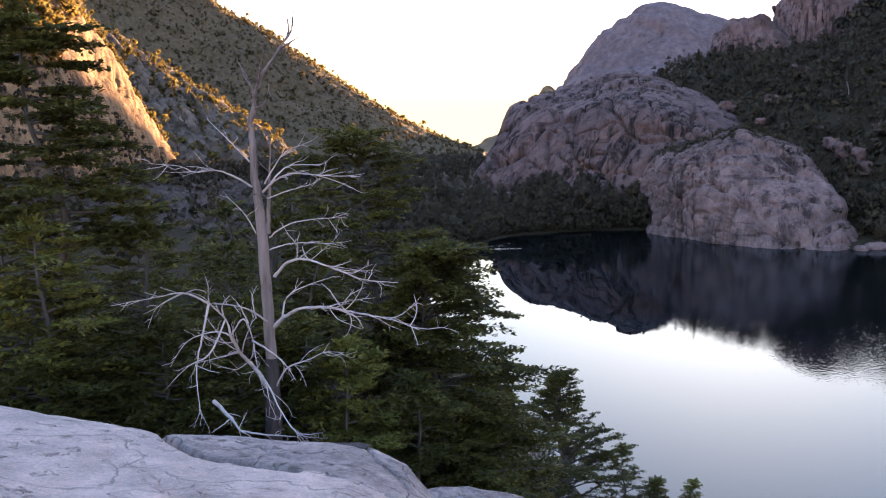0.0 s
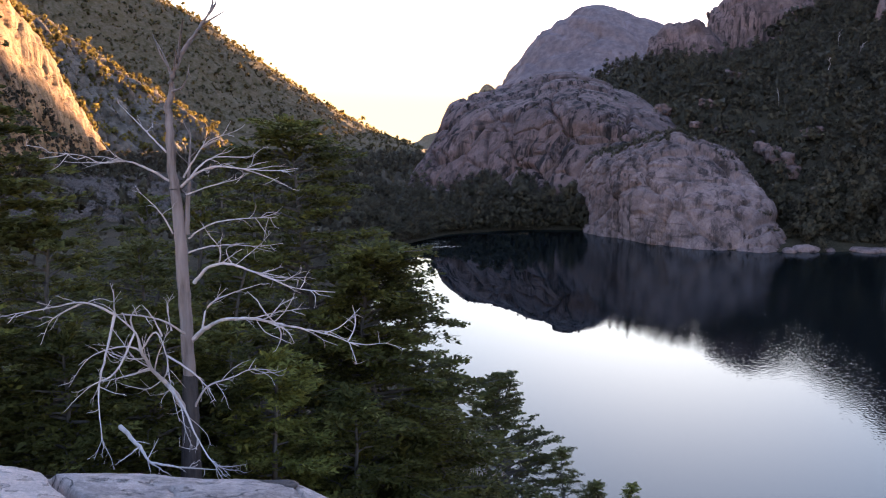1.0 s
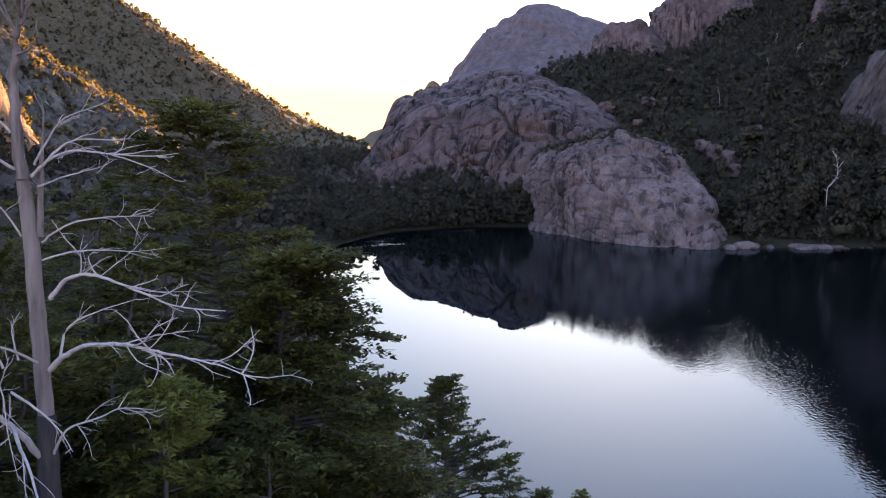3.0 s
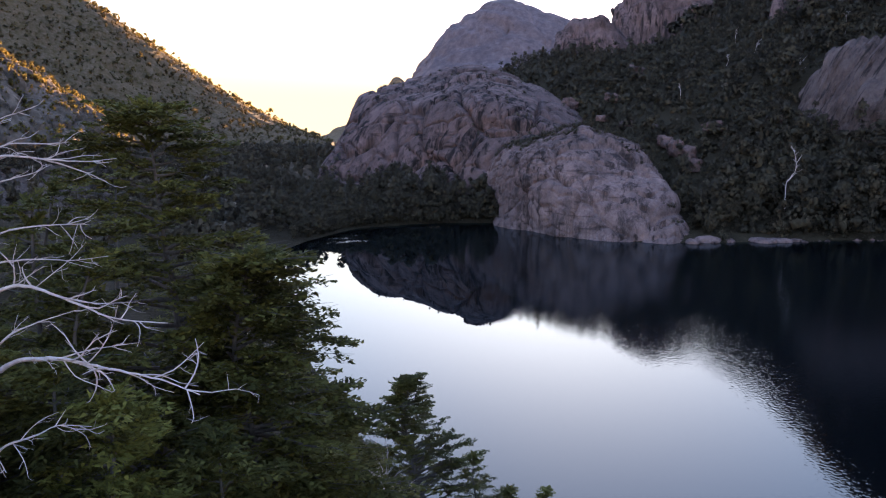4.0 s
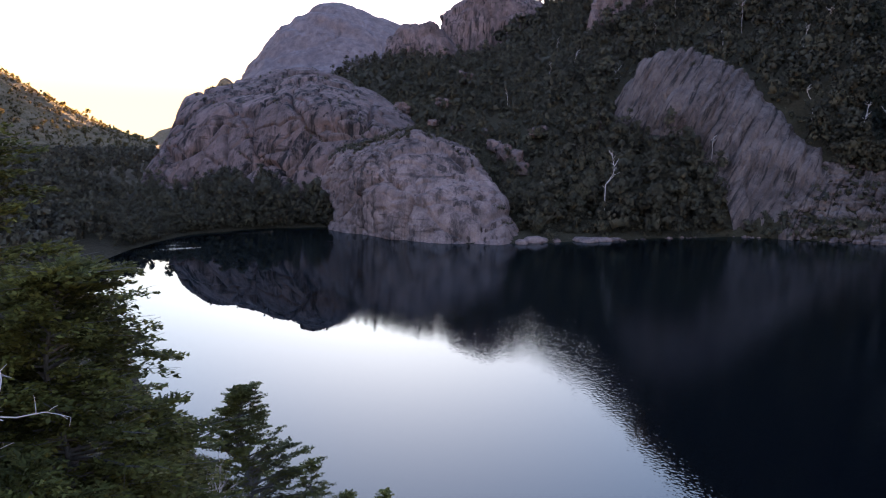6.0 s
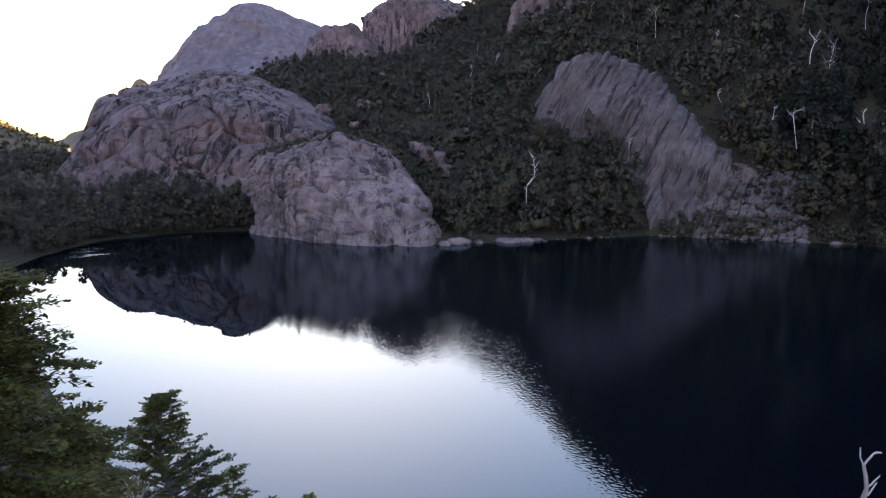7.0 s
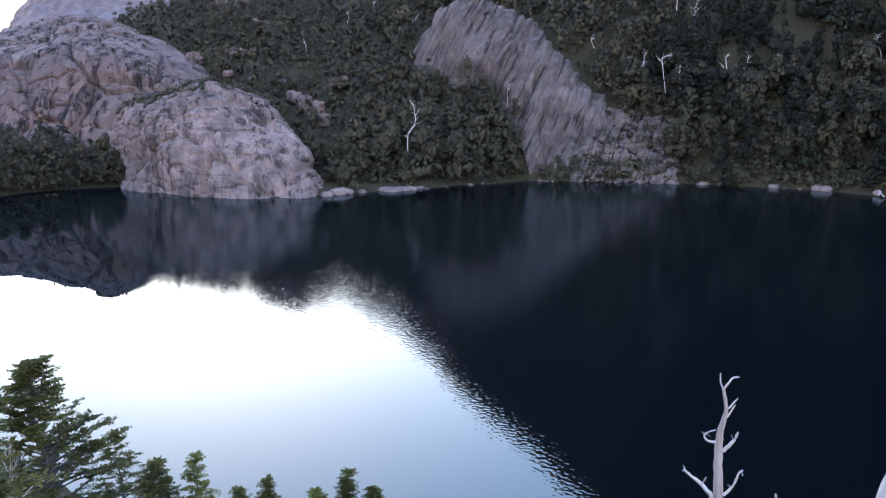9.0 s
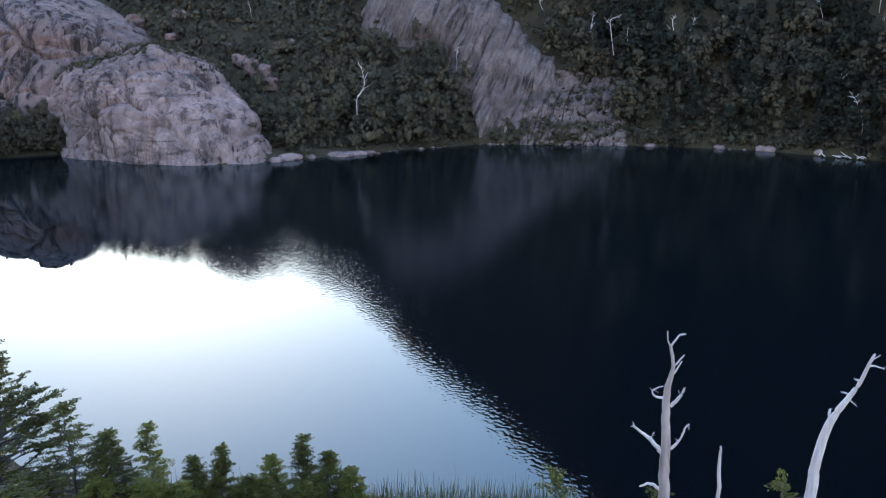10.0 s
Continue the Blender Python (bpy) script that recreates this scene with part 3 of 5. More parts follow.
hill_mid, G_MID = sheet("hillside_spur", away([
    cols((-50, -38, -26.7, -20.8, -17.6, -14.9, -12.6, -10.8, -9), (500, 510, 540, 545, 550, 555, 560, 565, 570), (0,) * 9),
    cols((-50, -38, -26.7, -20.8, -17.6, -14.9, -12.4, -10.6, -9), (570, 590, 610, 610, 610, 610, 610, 612, 614), (95, 92, 80, 60, 46, 36, 28, 19, 4)),
    cols((-50, -38, -26.7, -20.8, -17.6, -14.9, -12.8, -11.2, -9.6), (620, 650, 680, 675, 670, 665, 660, 658, 655), (205, 205, 160, 112, 84, 62, 46, 33, 8)),
    cols((-50, -38, -26.7, -20.8, -17.6, -14.9, -12.8, -11.0, -9.6), (720, 740, 760, 750, 745, 740, 735, 730, 725), (180, 175, 135, 85, 60, 40, 28, 18, 0)),
], (-50, -26.7, -17.6, -12.8, -9.6), (0.90, 0.93, 1.0, 1.04, 1.08)), 110, 180, GRANITE_SPUR, "rocky spur of the mountainside with scrub on its crest", "hill", amount=3.0, size=40.0, ribs=3.0, rib_size=16.0, blocks=((4.0, 26.0, 1.6, (1, 1, 1.8)), (1.5, 9.0, 1.0, (1, 1, 1.8))))

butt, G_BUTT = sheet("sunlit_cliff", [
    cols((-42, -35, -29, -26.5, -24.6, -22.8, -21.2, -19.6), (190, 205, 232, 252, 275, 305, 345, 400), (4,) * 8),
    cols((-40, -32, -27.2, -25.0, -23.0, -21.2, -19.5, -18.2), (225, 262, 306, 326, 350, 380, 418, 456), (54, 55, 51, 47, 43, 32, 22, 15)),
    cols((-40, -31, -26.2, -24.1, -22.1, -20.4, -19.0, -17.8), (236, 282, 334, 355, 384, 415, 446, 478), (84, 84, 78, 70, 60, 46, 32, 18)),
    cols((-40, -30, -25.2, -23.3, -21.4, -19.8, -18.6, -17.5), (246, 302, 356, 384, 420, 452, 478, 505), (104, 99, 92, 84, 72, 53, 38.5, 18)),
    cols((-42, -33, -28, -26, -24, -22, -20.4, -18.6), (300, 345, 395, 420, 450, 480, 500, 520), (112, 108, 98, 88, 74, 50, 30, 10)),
], 160, 220, GRANITE_SUNLIT, "granite cliff lit by the setting sun, its orange also put into the rock", "cliff", amount=1.8, size=30.0, ribs=0.9, rib_size=9.0,
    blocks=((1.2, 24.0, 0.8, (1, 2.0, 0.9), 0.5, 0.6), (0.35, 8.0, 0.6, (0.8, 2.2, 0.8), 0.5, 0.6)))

# ---- woods ----
PHI = (1 + 5 ** 0.5) / 2
ICO_V = np.array([(-1, PHI, 0), (1, PHI, 0), (-1, -PHI, 0), (1, -PHI, 0), (0, -1, PHI), (0, 1, PHI), (0, -1, -PHI), (0, 1, -PHI), (PHI, 0, -1), (PHI, 0, 1), (-PHI, 0, -1), (-PHI, 0, 1)]) / 1.902
ICO_F = np.array([(0, 11, 5), (0, 5, 1), (0, 1, 7), (0, 7, 10), (0, 10, 11), (1, 5, 9), (5, 11, 4), (11, 10, 2), (10, 7, 6), (7, 1, 8), (3, 9, 4), (3, 4, 2), (3, 2, 6), (3, 6, 8), (3, 8, 9), (4, 9, 5), (2, 4, 11), (6, 2, 10), (8, 6, 7), (9, 8, 1)])


def clump_tree(rng, cards, lobes, width, card, cone=0.75):
    """A far crown, one metre tall: uneven inner masses, and leaf tufts that break up their outline."""
    v, f, u, o = [], [], [], 0
    for _ in range(lobes):
        t = rng.uniform(0.22, 0.90)
        r = (1.12 - cone * t) * width * rng.uniform(0.45, 0.75)
        off = width * 0.45 * (1.05 - t)
        c = np.array([rng.normal(0, off), rng.normal(0, off), t])
        a, b = rng.uniform(0, 6.28, 2)
        m = np.array(Euler((a, b, 0)).to_matrix())
        v.append(c + (ICO_V @ m) * rng.uniform(0.35, 1.25, (12, 1)) * np.array([r, r, r * 1.2]) * 0.50)
        u.append(ICO_V @ m)
        f.append(ICO_F + o)
        o += 12
        k = cards // lobes
        d = rng.normal(size=(k, 3))
        d /= np.linalg.norm(d, axis=1, keepdims=True)
        d[:, 2] = np.where(rng.random(k) < 0.7, np.abs(d[:, 2]), d[:, 2])
        p = c + d * np.array([r, r, r * 1.15]) * rng.uniform(0.55, 1.25, (k, 1))
        x = np.cross(d + rng.normal(0, 0.5, (k, 3)), rng.normal(size=(k, 3)))
        x /= np.linalg.norm(x, axis=1, keepdims=True) + 1e-9
        y = np.cross(x, d + rng.normal(0, 0.4, (k, 3)))
        y /= np.linalg.norm(y, axis=1, keepdims=True) + 1e-9
        s = card * rng.uniform(0.6, 1.5, (k, 1))
        v.append(np.stack([p - x * s - y * s * 0.5, p + x * s - y * s * 0.4, p + y * s], 1).reshape(-1, 3))
        f.append(np.arange(3 * k).reshape(-1, 3) + o)
        u.append(np.repeat(d, 3, 0))
        o += 3 * k
    v, u = np.concatenate(v), np.concatenate(u)
    whole = (v - [0, 0, 0.45]) / np.array([width, width, 0.5])
    u = u * 0.6 + whole * 0.5 + [0, 0, 0.15]
    return v, np.concatenate(f), u / (np.linalg.norm(u, axis=1, keepdims=True) + 1e-9)


def forest(name, points, heights, kinds, material, label, seed, category="woods"):
    """Many trees in one mesh: each a turned and scaled copy of one of the kinds, which are one metre tall."""
    rng = np.random.default_rng(seed)
    vs, fs, us, o = [], [], [], 0
    for p, h in zip(points, heights):
        t, f, u = kinds[rng.integers(len(kinds))]
        a = rng.uniform(0, 6.283)
        c, s = math.cos(a), math.sin(a)
        w = h * rng.uniform(0.75, 1.25)
        vs.append(np.stack([(t[:, 0] * c - t[:, 1] * s) * w, (t[:, 0] * s + t[:, 1] * c) * w, t[:, 2] * h], 1) + p)
        us.append(np.stack([u[:, 0] * c - u[:, 1] * s, u[:, 0] * s + u[:, 1] * c, u[:, 2]], 1))
        fs.append(f + o)
        o += len(t)
    me = mesh_of(name, np.concatenate(vs), np.concatenate(fs), material, True)
    me.attributes.new("crown", "FLOAT_VECTOR", "POINT").data.foreach_set("vector", np.concatenate(us).astype(np.float32).ravel())
    ob = new(name, me)
    return tagged(ob, label, category, "", "stuff")


def scatter(g, count, seed, keep=None):
    """Random points on a grid surface, evenly by its area."""
    rng = np.random.default_rng(seed)
    area = np.linalg.norm(np.cross(g[1:, :-1] - g[:-1, :-1], g[:-1, 1:] - g[:-1, :-1]), axis=2).ravel()
    pick = rng.choice(len(area), count, p=area / area.sum())
    i, j = np.divmod(pick, g.shape[1] - 1)
    u, w = rng.random(count)[:, None], rng.random(count)[:, None]
    p = g[i, j] * (1 - u) * (1 - w) + g[i + 1, j] * u * (1 - w) + g[i, j + 1] * (1 - u) * w + g[i + 1, j + 1] * u * w
    return p if keep is None else p[keep(p)]


def bearing_range(p):
    return np.degrees(np.arctan2(p[:, 0], p[:, 1])), np.hypot(p[:, 0], p[:, 1])


def cover_of(grids):
    """Height of the highest rock over a place, on a coarse map."""
    cell = {}
    for g in grids:
        for x, y, z in g.reshape(-1, 3):
            k = (int(x // 2), int(y // 2))
            cell[k] = max(z, cell.get(k, -9))
    return cell


rng0 = np.random.default_rng(5)
SLOPE_KINDS = [clump_tree(rng0, 330, 6, 0.31, 0.026, 0.78) for _ in range(10)]
HIGH_KINDS = [clump_tree(rng0, 96, 3, 0.33, 0.042, 0.72) for _ in range(8)]
VALE_KINDS = [clump_tree(rng0, 45, 3, 0.38, 0.06) for _ in range(6)]
FAR_KINDS = [clump_tree(rng0, 16, 1, 0.60, 0.14) for _ in range(8)]
BUSH_KINDS = [clump_tree(rng0, 36, 2, 0.75, 0.08, 0.4) for _ in range(6)]

ROCK_COVER = cover_of([G_SLAB, G_SLAB2, G_DOME, G_CRAG1, G_CRAG2, G_BAND])


def off_rock(p, slack=1.0):
    return np.array([ROCK_COVER.get((int(x // 2), int(y // 2)), -9) < z + slack for x, y, z in p])


pts = scatter(G_RIGHT[:46], 10000, 11, lambda p: off_rock(p) & (bearing_range(p)[0] < 70) & ~((bearing_range(p)[0] > 39.5) & (bearing_range(p)[0] < 48.8) & (bearing_range(p)[1] < 238)))
hts = np.random.default_rng(12).gamma(6.0, 1.25, len(pts)) + 1.5
# the slope beside the dome bears only low scrub trees
hts *= np.interp(bearing_range(pts)[0], (18, 28, 34), (0.5, 0.6, 1.0))
# beyond this bearing the leaf colour carries the slope's shade
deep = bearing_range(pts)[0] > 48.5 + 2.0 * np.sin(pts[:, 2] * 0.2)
near = bearing_range(pts)[1] < 262
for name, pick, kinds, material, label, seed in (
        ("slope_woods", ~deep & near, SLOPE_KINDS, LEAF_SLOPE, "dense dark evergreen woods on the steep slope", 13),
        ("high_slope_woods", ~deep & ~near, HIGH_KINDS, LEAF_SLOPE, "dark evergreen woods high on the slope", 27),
        ("shaded_woods", deep & near, SLOPE_KINDS, LEAF_SHADED, "tall woods on the shaded slope, shade put into the leaf colour", 17),
        ("high_shaded_woods", deep & ~near, HIGH_KINDS, LEAF_SHADED, "woods high on the shaded slope, shade put into the leaf colour", 28)):
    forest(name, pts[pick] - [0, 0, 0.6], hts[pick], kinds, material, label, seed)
low = scatter(G_RIGHT[6:44], 24000, 24, lambda p: off_rock(p) & (bearing_range(p)[0] > 13) & (bearing_range(p)[0] < 58))
low = np.concatenate([low[bearing_range(low)[0] < 36][:4600], low[bearing_range(low)[0] >= 36][:2000]])
forest("slope_scrub", low - [0, 0, 0.3], np.random.default_rng(25).gamma(4.0, 0.5, len(low)) + 0.7, FAR_KINDS, LEAF_SLOPE, "low olive scrub between the slope trees", 26, "scrub")
pts = scatter(G_RIGHT[4:15], 1300, 18, lambda p: off_rock(p) & (bearing_range(p)[0] < 68) & ~((bearing_range(p)[0] > 39.5) & (bearing_range(p)[0] < 48.8) & (bearing_range(p)[1] < 238)) & (p[:, 2] > 0.4))
forest("shore_slope_woods", pts - [0, 0, 0.4], np.random.default_rng(19).gamma(6.0, 1.1, len(pts)) + 1.5, SLOPE_KINDS, LEAF_SLOPE, "dark evergreen woods down to the waterline", 20)
pts = scatter(G_RIGHT[44:58], 3000, 14, off_rock)
forest("upper_woods", pts - [0, 0, 0.6], np.random.default_rng(15).uniform(6, 11, len(pts)) * np.interp(bearing_range(pts)[0], (14, 23, 26), (0.35, 0.35, 1.0)), FAR_KINDS, LEAF_SLOPE, "dark woods on the upper slope", 16)


def gentle(g, limit):
    """The points of a rock face where it lies flat enough to hold soil."""
    n = normals(g)
    p = g[np.abs(n[:, :, 2]) > limit]
    return p


for name, g, limit, count, seed in (("dome_shrubs", G_DOME[30:150], 0.78, 620, 71), ("slab_shrubs", G_SLAB[105:], 0.84, 260, 72), ("rib_shrubs", G_SLAB2[120:], 0.80, 260, 73), ("crag_shrubs", G_CRAG2, 0.8, 120, 74)):
    p = gentle(g, limit)
    q = p[np.random.default_rng(seed).integers(0, len(p), count)]
    # shrubs gather in patches along the ledges
    q = q[np.array([noise.noise(Vector(v) / 7.0) > 0.16 for v in q])]
    forest(name, q - [0, 0, 0.3], np.random.default_rng(seed + 1).uniform(0.5, 1.7, len(q)), BUSH_KINDS, LEAF_SLOPE, "low shrubs growing on granite ledges", seed + 2, "shrubs")


def flat_points(count, seed, inside):
    rng = np.random.default_rng(seed)
    out = []
    while len(out) < count:
        b, r = rng.uniform(-50, 20), math.sqrt(rng.uniform(60 ** 2, 700 ** 2))
        x, y = r * math.sin(radians(b)), r * math.cos(radians(b))
        if inside(b, r, x, y):
            z = ground_at(x, y)
            if z > 0.15:
                out.append((x, y, z - 0.3))
    return np.array(out)


belt = flat_points(420, 21, lambda b, r, x, y: -3 < b < 14.5 and 175 < r < 275)
forest("shore_woods", belt, np.random.default_rng(22).uniform(6, 11, len(belt)) * np.interp(bearing_range(belt)[0], (-1, 2, 4, 7), (0.8, 0.5, 0.6, 1.0)), SLOPE_KINDS, LEAF_SLOPE, "dark woods along the far shore", 23)
vale = flat_points(1800, 31, lambda b, r, x, y: b < 3 and r > 115 and not (-26 < b < -12 and 195 < r < 330))
forest("valley_woods", vale, np.random.default_rng(32).uniform(5, 9, len(vale)) * np.interp(bearing_range(vale)[0], (-1, 1.5), (1.0, 0.6)), VALE_KINDS, LEAF_SLOPE, "dark woods on the valley floor", 33)

inner = flat_points(1500, 34, lambda b, r, x, y: -24 < b < 5 and 290 < r < 690)
forest("inner_valley_woods", inner, np.random.default_rng(35).uniform(5, 10, len(inner)), VALE_KINDS, LEAF_SLOPE, "dark woods below the rocky spur", 36)

lp = scatter(G_LEFT[20:82], 11000, 41)
cp = scatter(G_LEFT[66:78], 2600, 44)
rng = np.random.default_rng(57)
bw, rw = np.radians(rng.uniform(-11, -2.2, 900)), np.sqrt(rng.uniform(150.0 ** 2, 400.0 ** 2, 900))
xw, yw = rw * np.sin(bw), rw * np.cos(bw)
zw = ground_height(xw, yw)
wood = np.stack([xw, yw, zw - 0.4], 1)[zw > 0.3]
forest("bay_woods", wood, np.random.default_rng(58).uniform(4, 8, len(wood)), VALE_KINDS, LEAF_SLOPE, "dark woods on the flat shore below the mountainside", 59)
fp = scatter(G_LEFT[0:16], 600, 47)
forest("hill_foot_woods", fp - [0, 0, 0.6], np.random.default_rng(48).uniform(1.5, 6, len(fp)), VALE_KINDS, LEAF_SLOPE, "dark woods at the foot of the mountainside", 49)
forest("crest_trees", cp - [0, 0, 1.0], np.random.default_rng(45).gamma(5.0, 0.8, len(cp)), FAR_KINDS, LEAF_SUNLIT, "sunlit trees along the mountain crest", 46, "trees")
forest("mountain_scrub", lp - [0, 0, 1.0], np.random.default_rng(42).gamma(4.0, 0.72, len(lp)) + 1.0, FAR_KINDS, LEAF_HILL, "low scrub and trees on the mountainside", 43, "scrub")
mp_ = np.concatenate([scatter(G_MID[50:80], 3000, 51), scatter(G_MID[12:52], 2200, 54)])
forest("spur_scrub", mp_ - [0, 0, 1.0], np.random.default_rng(52).gamma(4.0, 0.9, len(mp_)), FAR_KINDS, LEAF_SUNLIT, "scrub on the rocky spur", 53, "scrub")
bp_ = scatter(G_BUTT[112:150], 2600, 61)
bq_ = scatter(G_BUTT[2:50], 2400, 64)
br_ = scatter(G_BUTT[46:124, :105], 2600, 67)
forest("cliff_foot_scrub", bq_ - [0, 0, 0.5], np.random.default_rng(65).gamma(5.0, 0.45, len(bq_)), FAR_KINDS, LEAF_SLOPE, "dark scrub on the slope below the cliff", 66, "scrub")
forest("cliff_side_scrub", br_ - [0, 0, 0.5], np.random.default_rng(68).gamma(5.0, 0.7, len(br_)), FAR_KINDS, LEAF_SUNLIT, "scrub covering the side of the cliff, sun gold put into its leaves", 69, "scrub")
forest("cliff_top_scrub", bp_ - [0, 0, 0.5], np.random.default_rng(62).uniform(2, 5, len(bp_)), FAR_KINDS, LEAF_SUNLIT, "sunlit scrub on the cliff top", 63, "scrub")


# ---- scree and stones ----
def stones(name, points, sizes, material, label, seed):
    """Loose angular stones in one mesh."""
    rng = np.random.default_rng(seed)
    base = np.array([(0, 0, 1), (0.9, 0, 0.3), (0.25, 0.85, 0.3), (-0.75, 0.5, 0.35), (-0.7, -0.55, 0.25), (0.3, -0.85, 0.3), (0.6, 0.6, -0.6), (-0.6, 0.5, -0.6), (-0.5, -0.7, -0.6), (0.7, -0.5, -0.6)])
    tri = np.array([(0, 1, 2), (0, 2, 3), (0, 3, 4), (0, 4, 5), (0, 5, 1), (1, 6, 2), (2, 7, 3), (2, 6, 7), (3, 7, 8), (3, 8, 4), (4, 8, 5), (5, 8, 9), (5, 9, 1), (1, 9, 6)])
    vs, fs = [], []
    for k, (p, s) in enumerate(zip(points, sizes)):
        b = base + rng.normal(0, 0.16, base.shape)
        a = rng.uniform(0, 6.28)
        c, q = math.cos(a), math.sin(a)
        b = np.stack([b[:, 0] * c - b[:, 1] * q, b[:, 0] * q + b[:, 1] * c, b[:, 2] * 0.7], 1)
        vs.append(b * s + p)
        fs.append(tri + k * len(base))
    return tagged(new(name, mesh_of(name, np.concatenate(vs), np.concatenate(fs), material)), label, "stones", "", "stuff")


sb = flat_points(420, 85, lambda b, r, x, y: -27 < b < -11 and 190 < r < 340)
sb = sb[np.array([noise.noise(Vector(v) / 22.0) > -0.05 for v in sb])]
forest("scree_shrubs", sb, np.random.default_rng(86).gamma(3.0, 0.8, len(sb)) + 0.6, BUSH_KINDS, LEAF_SLOPE, "dark shrubs growing between scree blocks", 87, "shrubs")
sp = flat_points(5500, 81, lambda b, r, x, y: -27 < b < -11 and 190 < r < 340)
stones("scree", sp + [0, 0, 0.3], np.random.default_rng(82).gamma(1.3, 0.55, len(sp)) + 0.15, SCREE, "field of grey scree blocks below the cliff", 83)


def shore_line(seed, count, first, last):
    rng = np.random.default_rng(seed)
    t = rng.uniform(first, last, count)
    p = np.array(SHORE, float)
    i = t.astype(int)
    f = (t - i)[:, None]
    q = p[i] * (1 - f) + p[i + 1] * f + rng.normal(0, 0.5, (count, 2))
    return np.concatenate([q, rng.uniform(-0.1, 0.15, (count, 1))], 1)


wp = shore_line(91, 110, 9, 17)
stones("waterline_stones", wp, np.random.default_rng(93).gamma(1.6, 0.18, len(wp)) + 0.06, GRANITE, "pale stones along the far waterline", 94)


def reeds():
    rng = np.random.default_rng(95)
    v = []
    for _ in range(2600):
        t = rng.uniform(0, 1)
        x, y = 12.5 + 16.5 * t + rng.normal(0, 0.5), 43.5 - 14.5 * t + rng.normal(0, 0.5)
        h, a = rng.gamma(4, 0.17), rng.uniform(0, 6.28)
        w = np.array([math.cos(a), math.sin(a), 0]) * 0.022
        p, l = np.array([x, y, -0.1]), np.array([rng.normal(0, 0.12), rng.normal(0, 0.12), h])
        v += [p - w, p + w, p + l + w * 0.3, p + l - w * 0.3]
    me = mesh_of("reeds", v, np.arange(len(v)).reshape(-1, 4), LEAF_REED)
    tagged(new("reeds", me), "dry brown reeds standing in the shallows", "reeds", "", "stuff")


reeds()

rb = scatter(G_RIGHT[:14], 30000, 97, lambda p: (bearing_range(p)[0] > 43.0) & (bearing_range(p)[0] < 49.6) & (bearing_range(p)[1] < 242) & (p[:, 2] > 0))
stones("rubble", rb[:520] + [0, 0, 0.4], np.random.default_rng(98).gamma(2.0, 0.34, 520)[:len(rb[:520])] + 0.3, GRANITE_RIB, "broken rock below the granite rib", 99)
rs = rb[520:600]
if len(rs):
    forest("rubble_shrubs", rs, np.random.default_rng(100).uniform(0.8, 3.0, len(rs)), BUSH_KINDS, LEAF_SLOPE, "low shrubs between the rubble", 101, "shrubs")

# growth along the head of the lake
edge = shore_line(108, 900, 3, 6.6)
edge[:, :2] += np.stack([edge[:, 0] * 0 - 0.3, edge[:, 0] * 0 + 1.0], 1) * np.random.default_rng(109).uniform(0.8, 9.0, (900, 1))
edge[:, 2] = ground_height(edge[:, 0], edge[:, 1]) - 0.3
edge = edge[edge[:, 2] > -0.15]
forest("lake_head_shrubs", edge, np.random.default_rng(110).gamma(5.0, 0.5, len(edge)) + 0.5, HIGH_KINDS, LEAF_SLOPE, "dark shrubs and young trees at the head of the lake", 111, "shrubs")

wb = scatter(G_RIGHT[1:6], 2600, 105, lambda p: (p[:, 2] > 0.1) & (p[:, 2] < 6) & (bearing_range(p)[0] < 70) & off_rock(p))[:700]
forest("waterline_shrubs", wb - [0, 0, 0.2], np.random.default_rng(106).uniform(0.8, 3.2, len(wb)), BUSH_KINDS, LEAF_SLOPE, "low shrubs along the far waterline", 107, "shrubs")


# ---- wood and trees ----
def tube(points, radii, sides=7, steps=4, wobble=0.0, seed=0):
    """A tapered round stick along a smooth line: vertices and quads."""
    rng = np.random.default_rng(seed)
    p, r = np.array(points, float), np.array(radii, float)
    n = (len(p) - 1) * steps + 1
    t = np.linspace(0, len(p) - 1, n)
    c = spline(p, t)
    rad = np.interp(t, np.arange(len(r)), r)
    if wobble:
        c[1:-1] += rng.normal(0, wobble * 0.5, (n - 2, 3)) * rad[1:-1, None]
        rad = rad * (1 + wobble * 0.3 * np.interp(t, np.arange(len(p)) , rng.normal(0, 0.6, len(p))))
    d = np.gradient(c, axis=0)
    d /= np.linalg.norm(d, axis=1, keepdims=True) + 1e-9
    ref = np.where(np.abs(d[:, 2:3]) > 0.9, [[1.0, 0, 0]], [[0, 0, 1.0]])
    a = np.cross(d, ref)
    a /= np.linalg.norm(a, axis=1, keepdims=True) + 1e-9
    b = np.cross(d, a)
    th = np.linspace(0, 2 * math.pi, sides, endpoint=False)
    ring = np.cos(th)[None, :, None] * a[:, None] + np.sin(th)[None, :, None] * b[:, None]
    v = (c[:, None] + ring * rad[:, None, None]).reshape(-1, 3)
    i = np.arange(n - 1)[:, None] * sides
    k = np.arange(sides)[None, :]
    k2 = (k + 1) % sides
    f = np.stack([i + k, i + k2, i + sides + k2, i + sides + k], 2).reshape(-1, 4)
    return v, f


def joined(tubes):
    vs, fs, o = [], [], 0
    for v, f in tubes:
        vs.append(v)
        fs.append(f + o)
        o += len(v)
    return np.concatenate(vs), np.concatenate(fs)


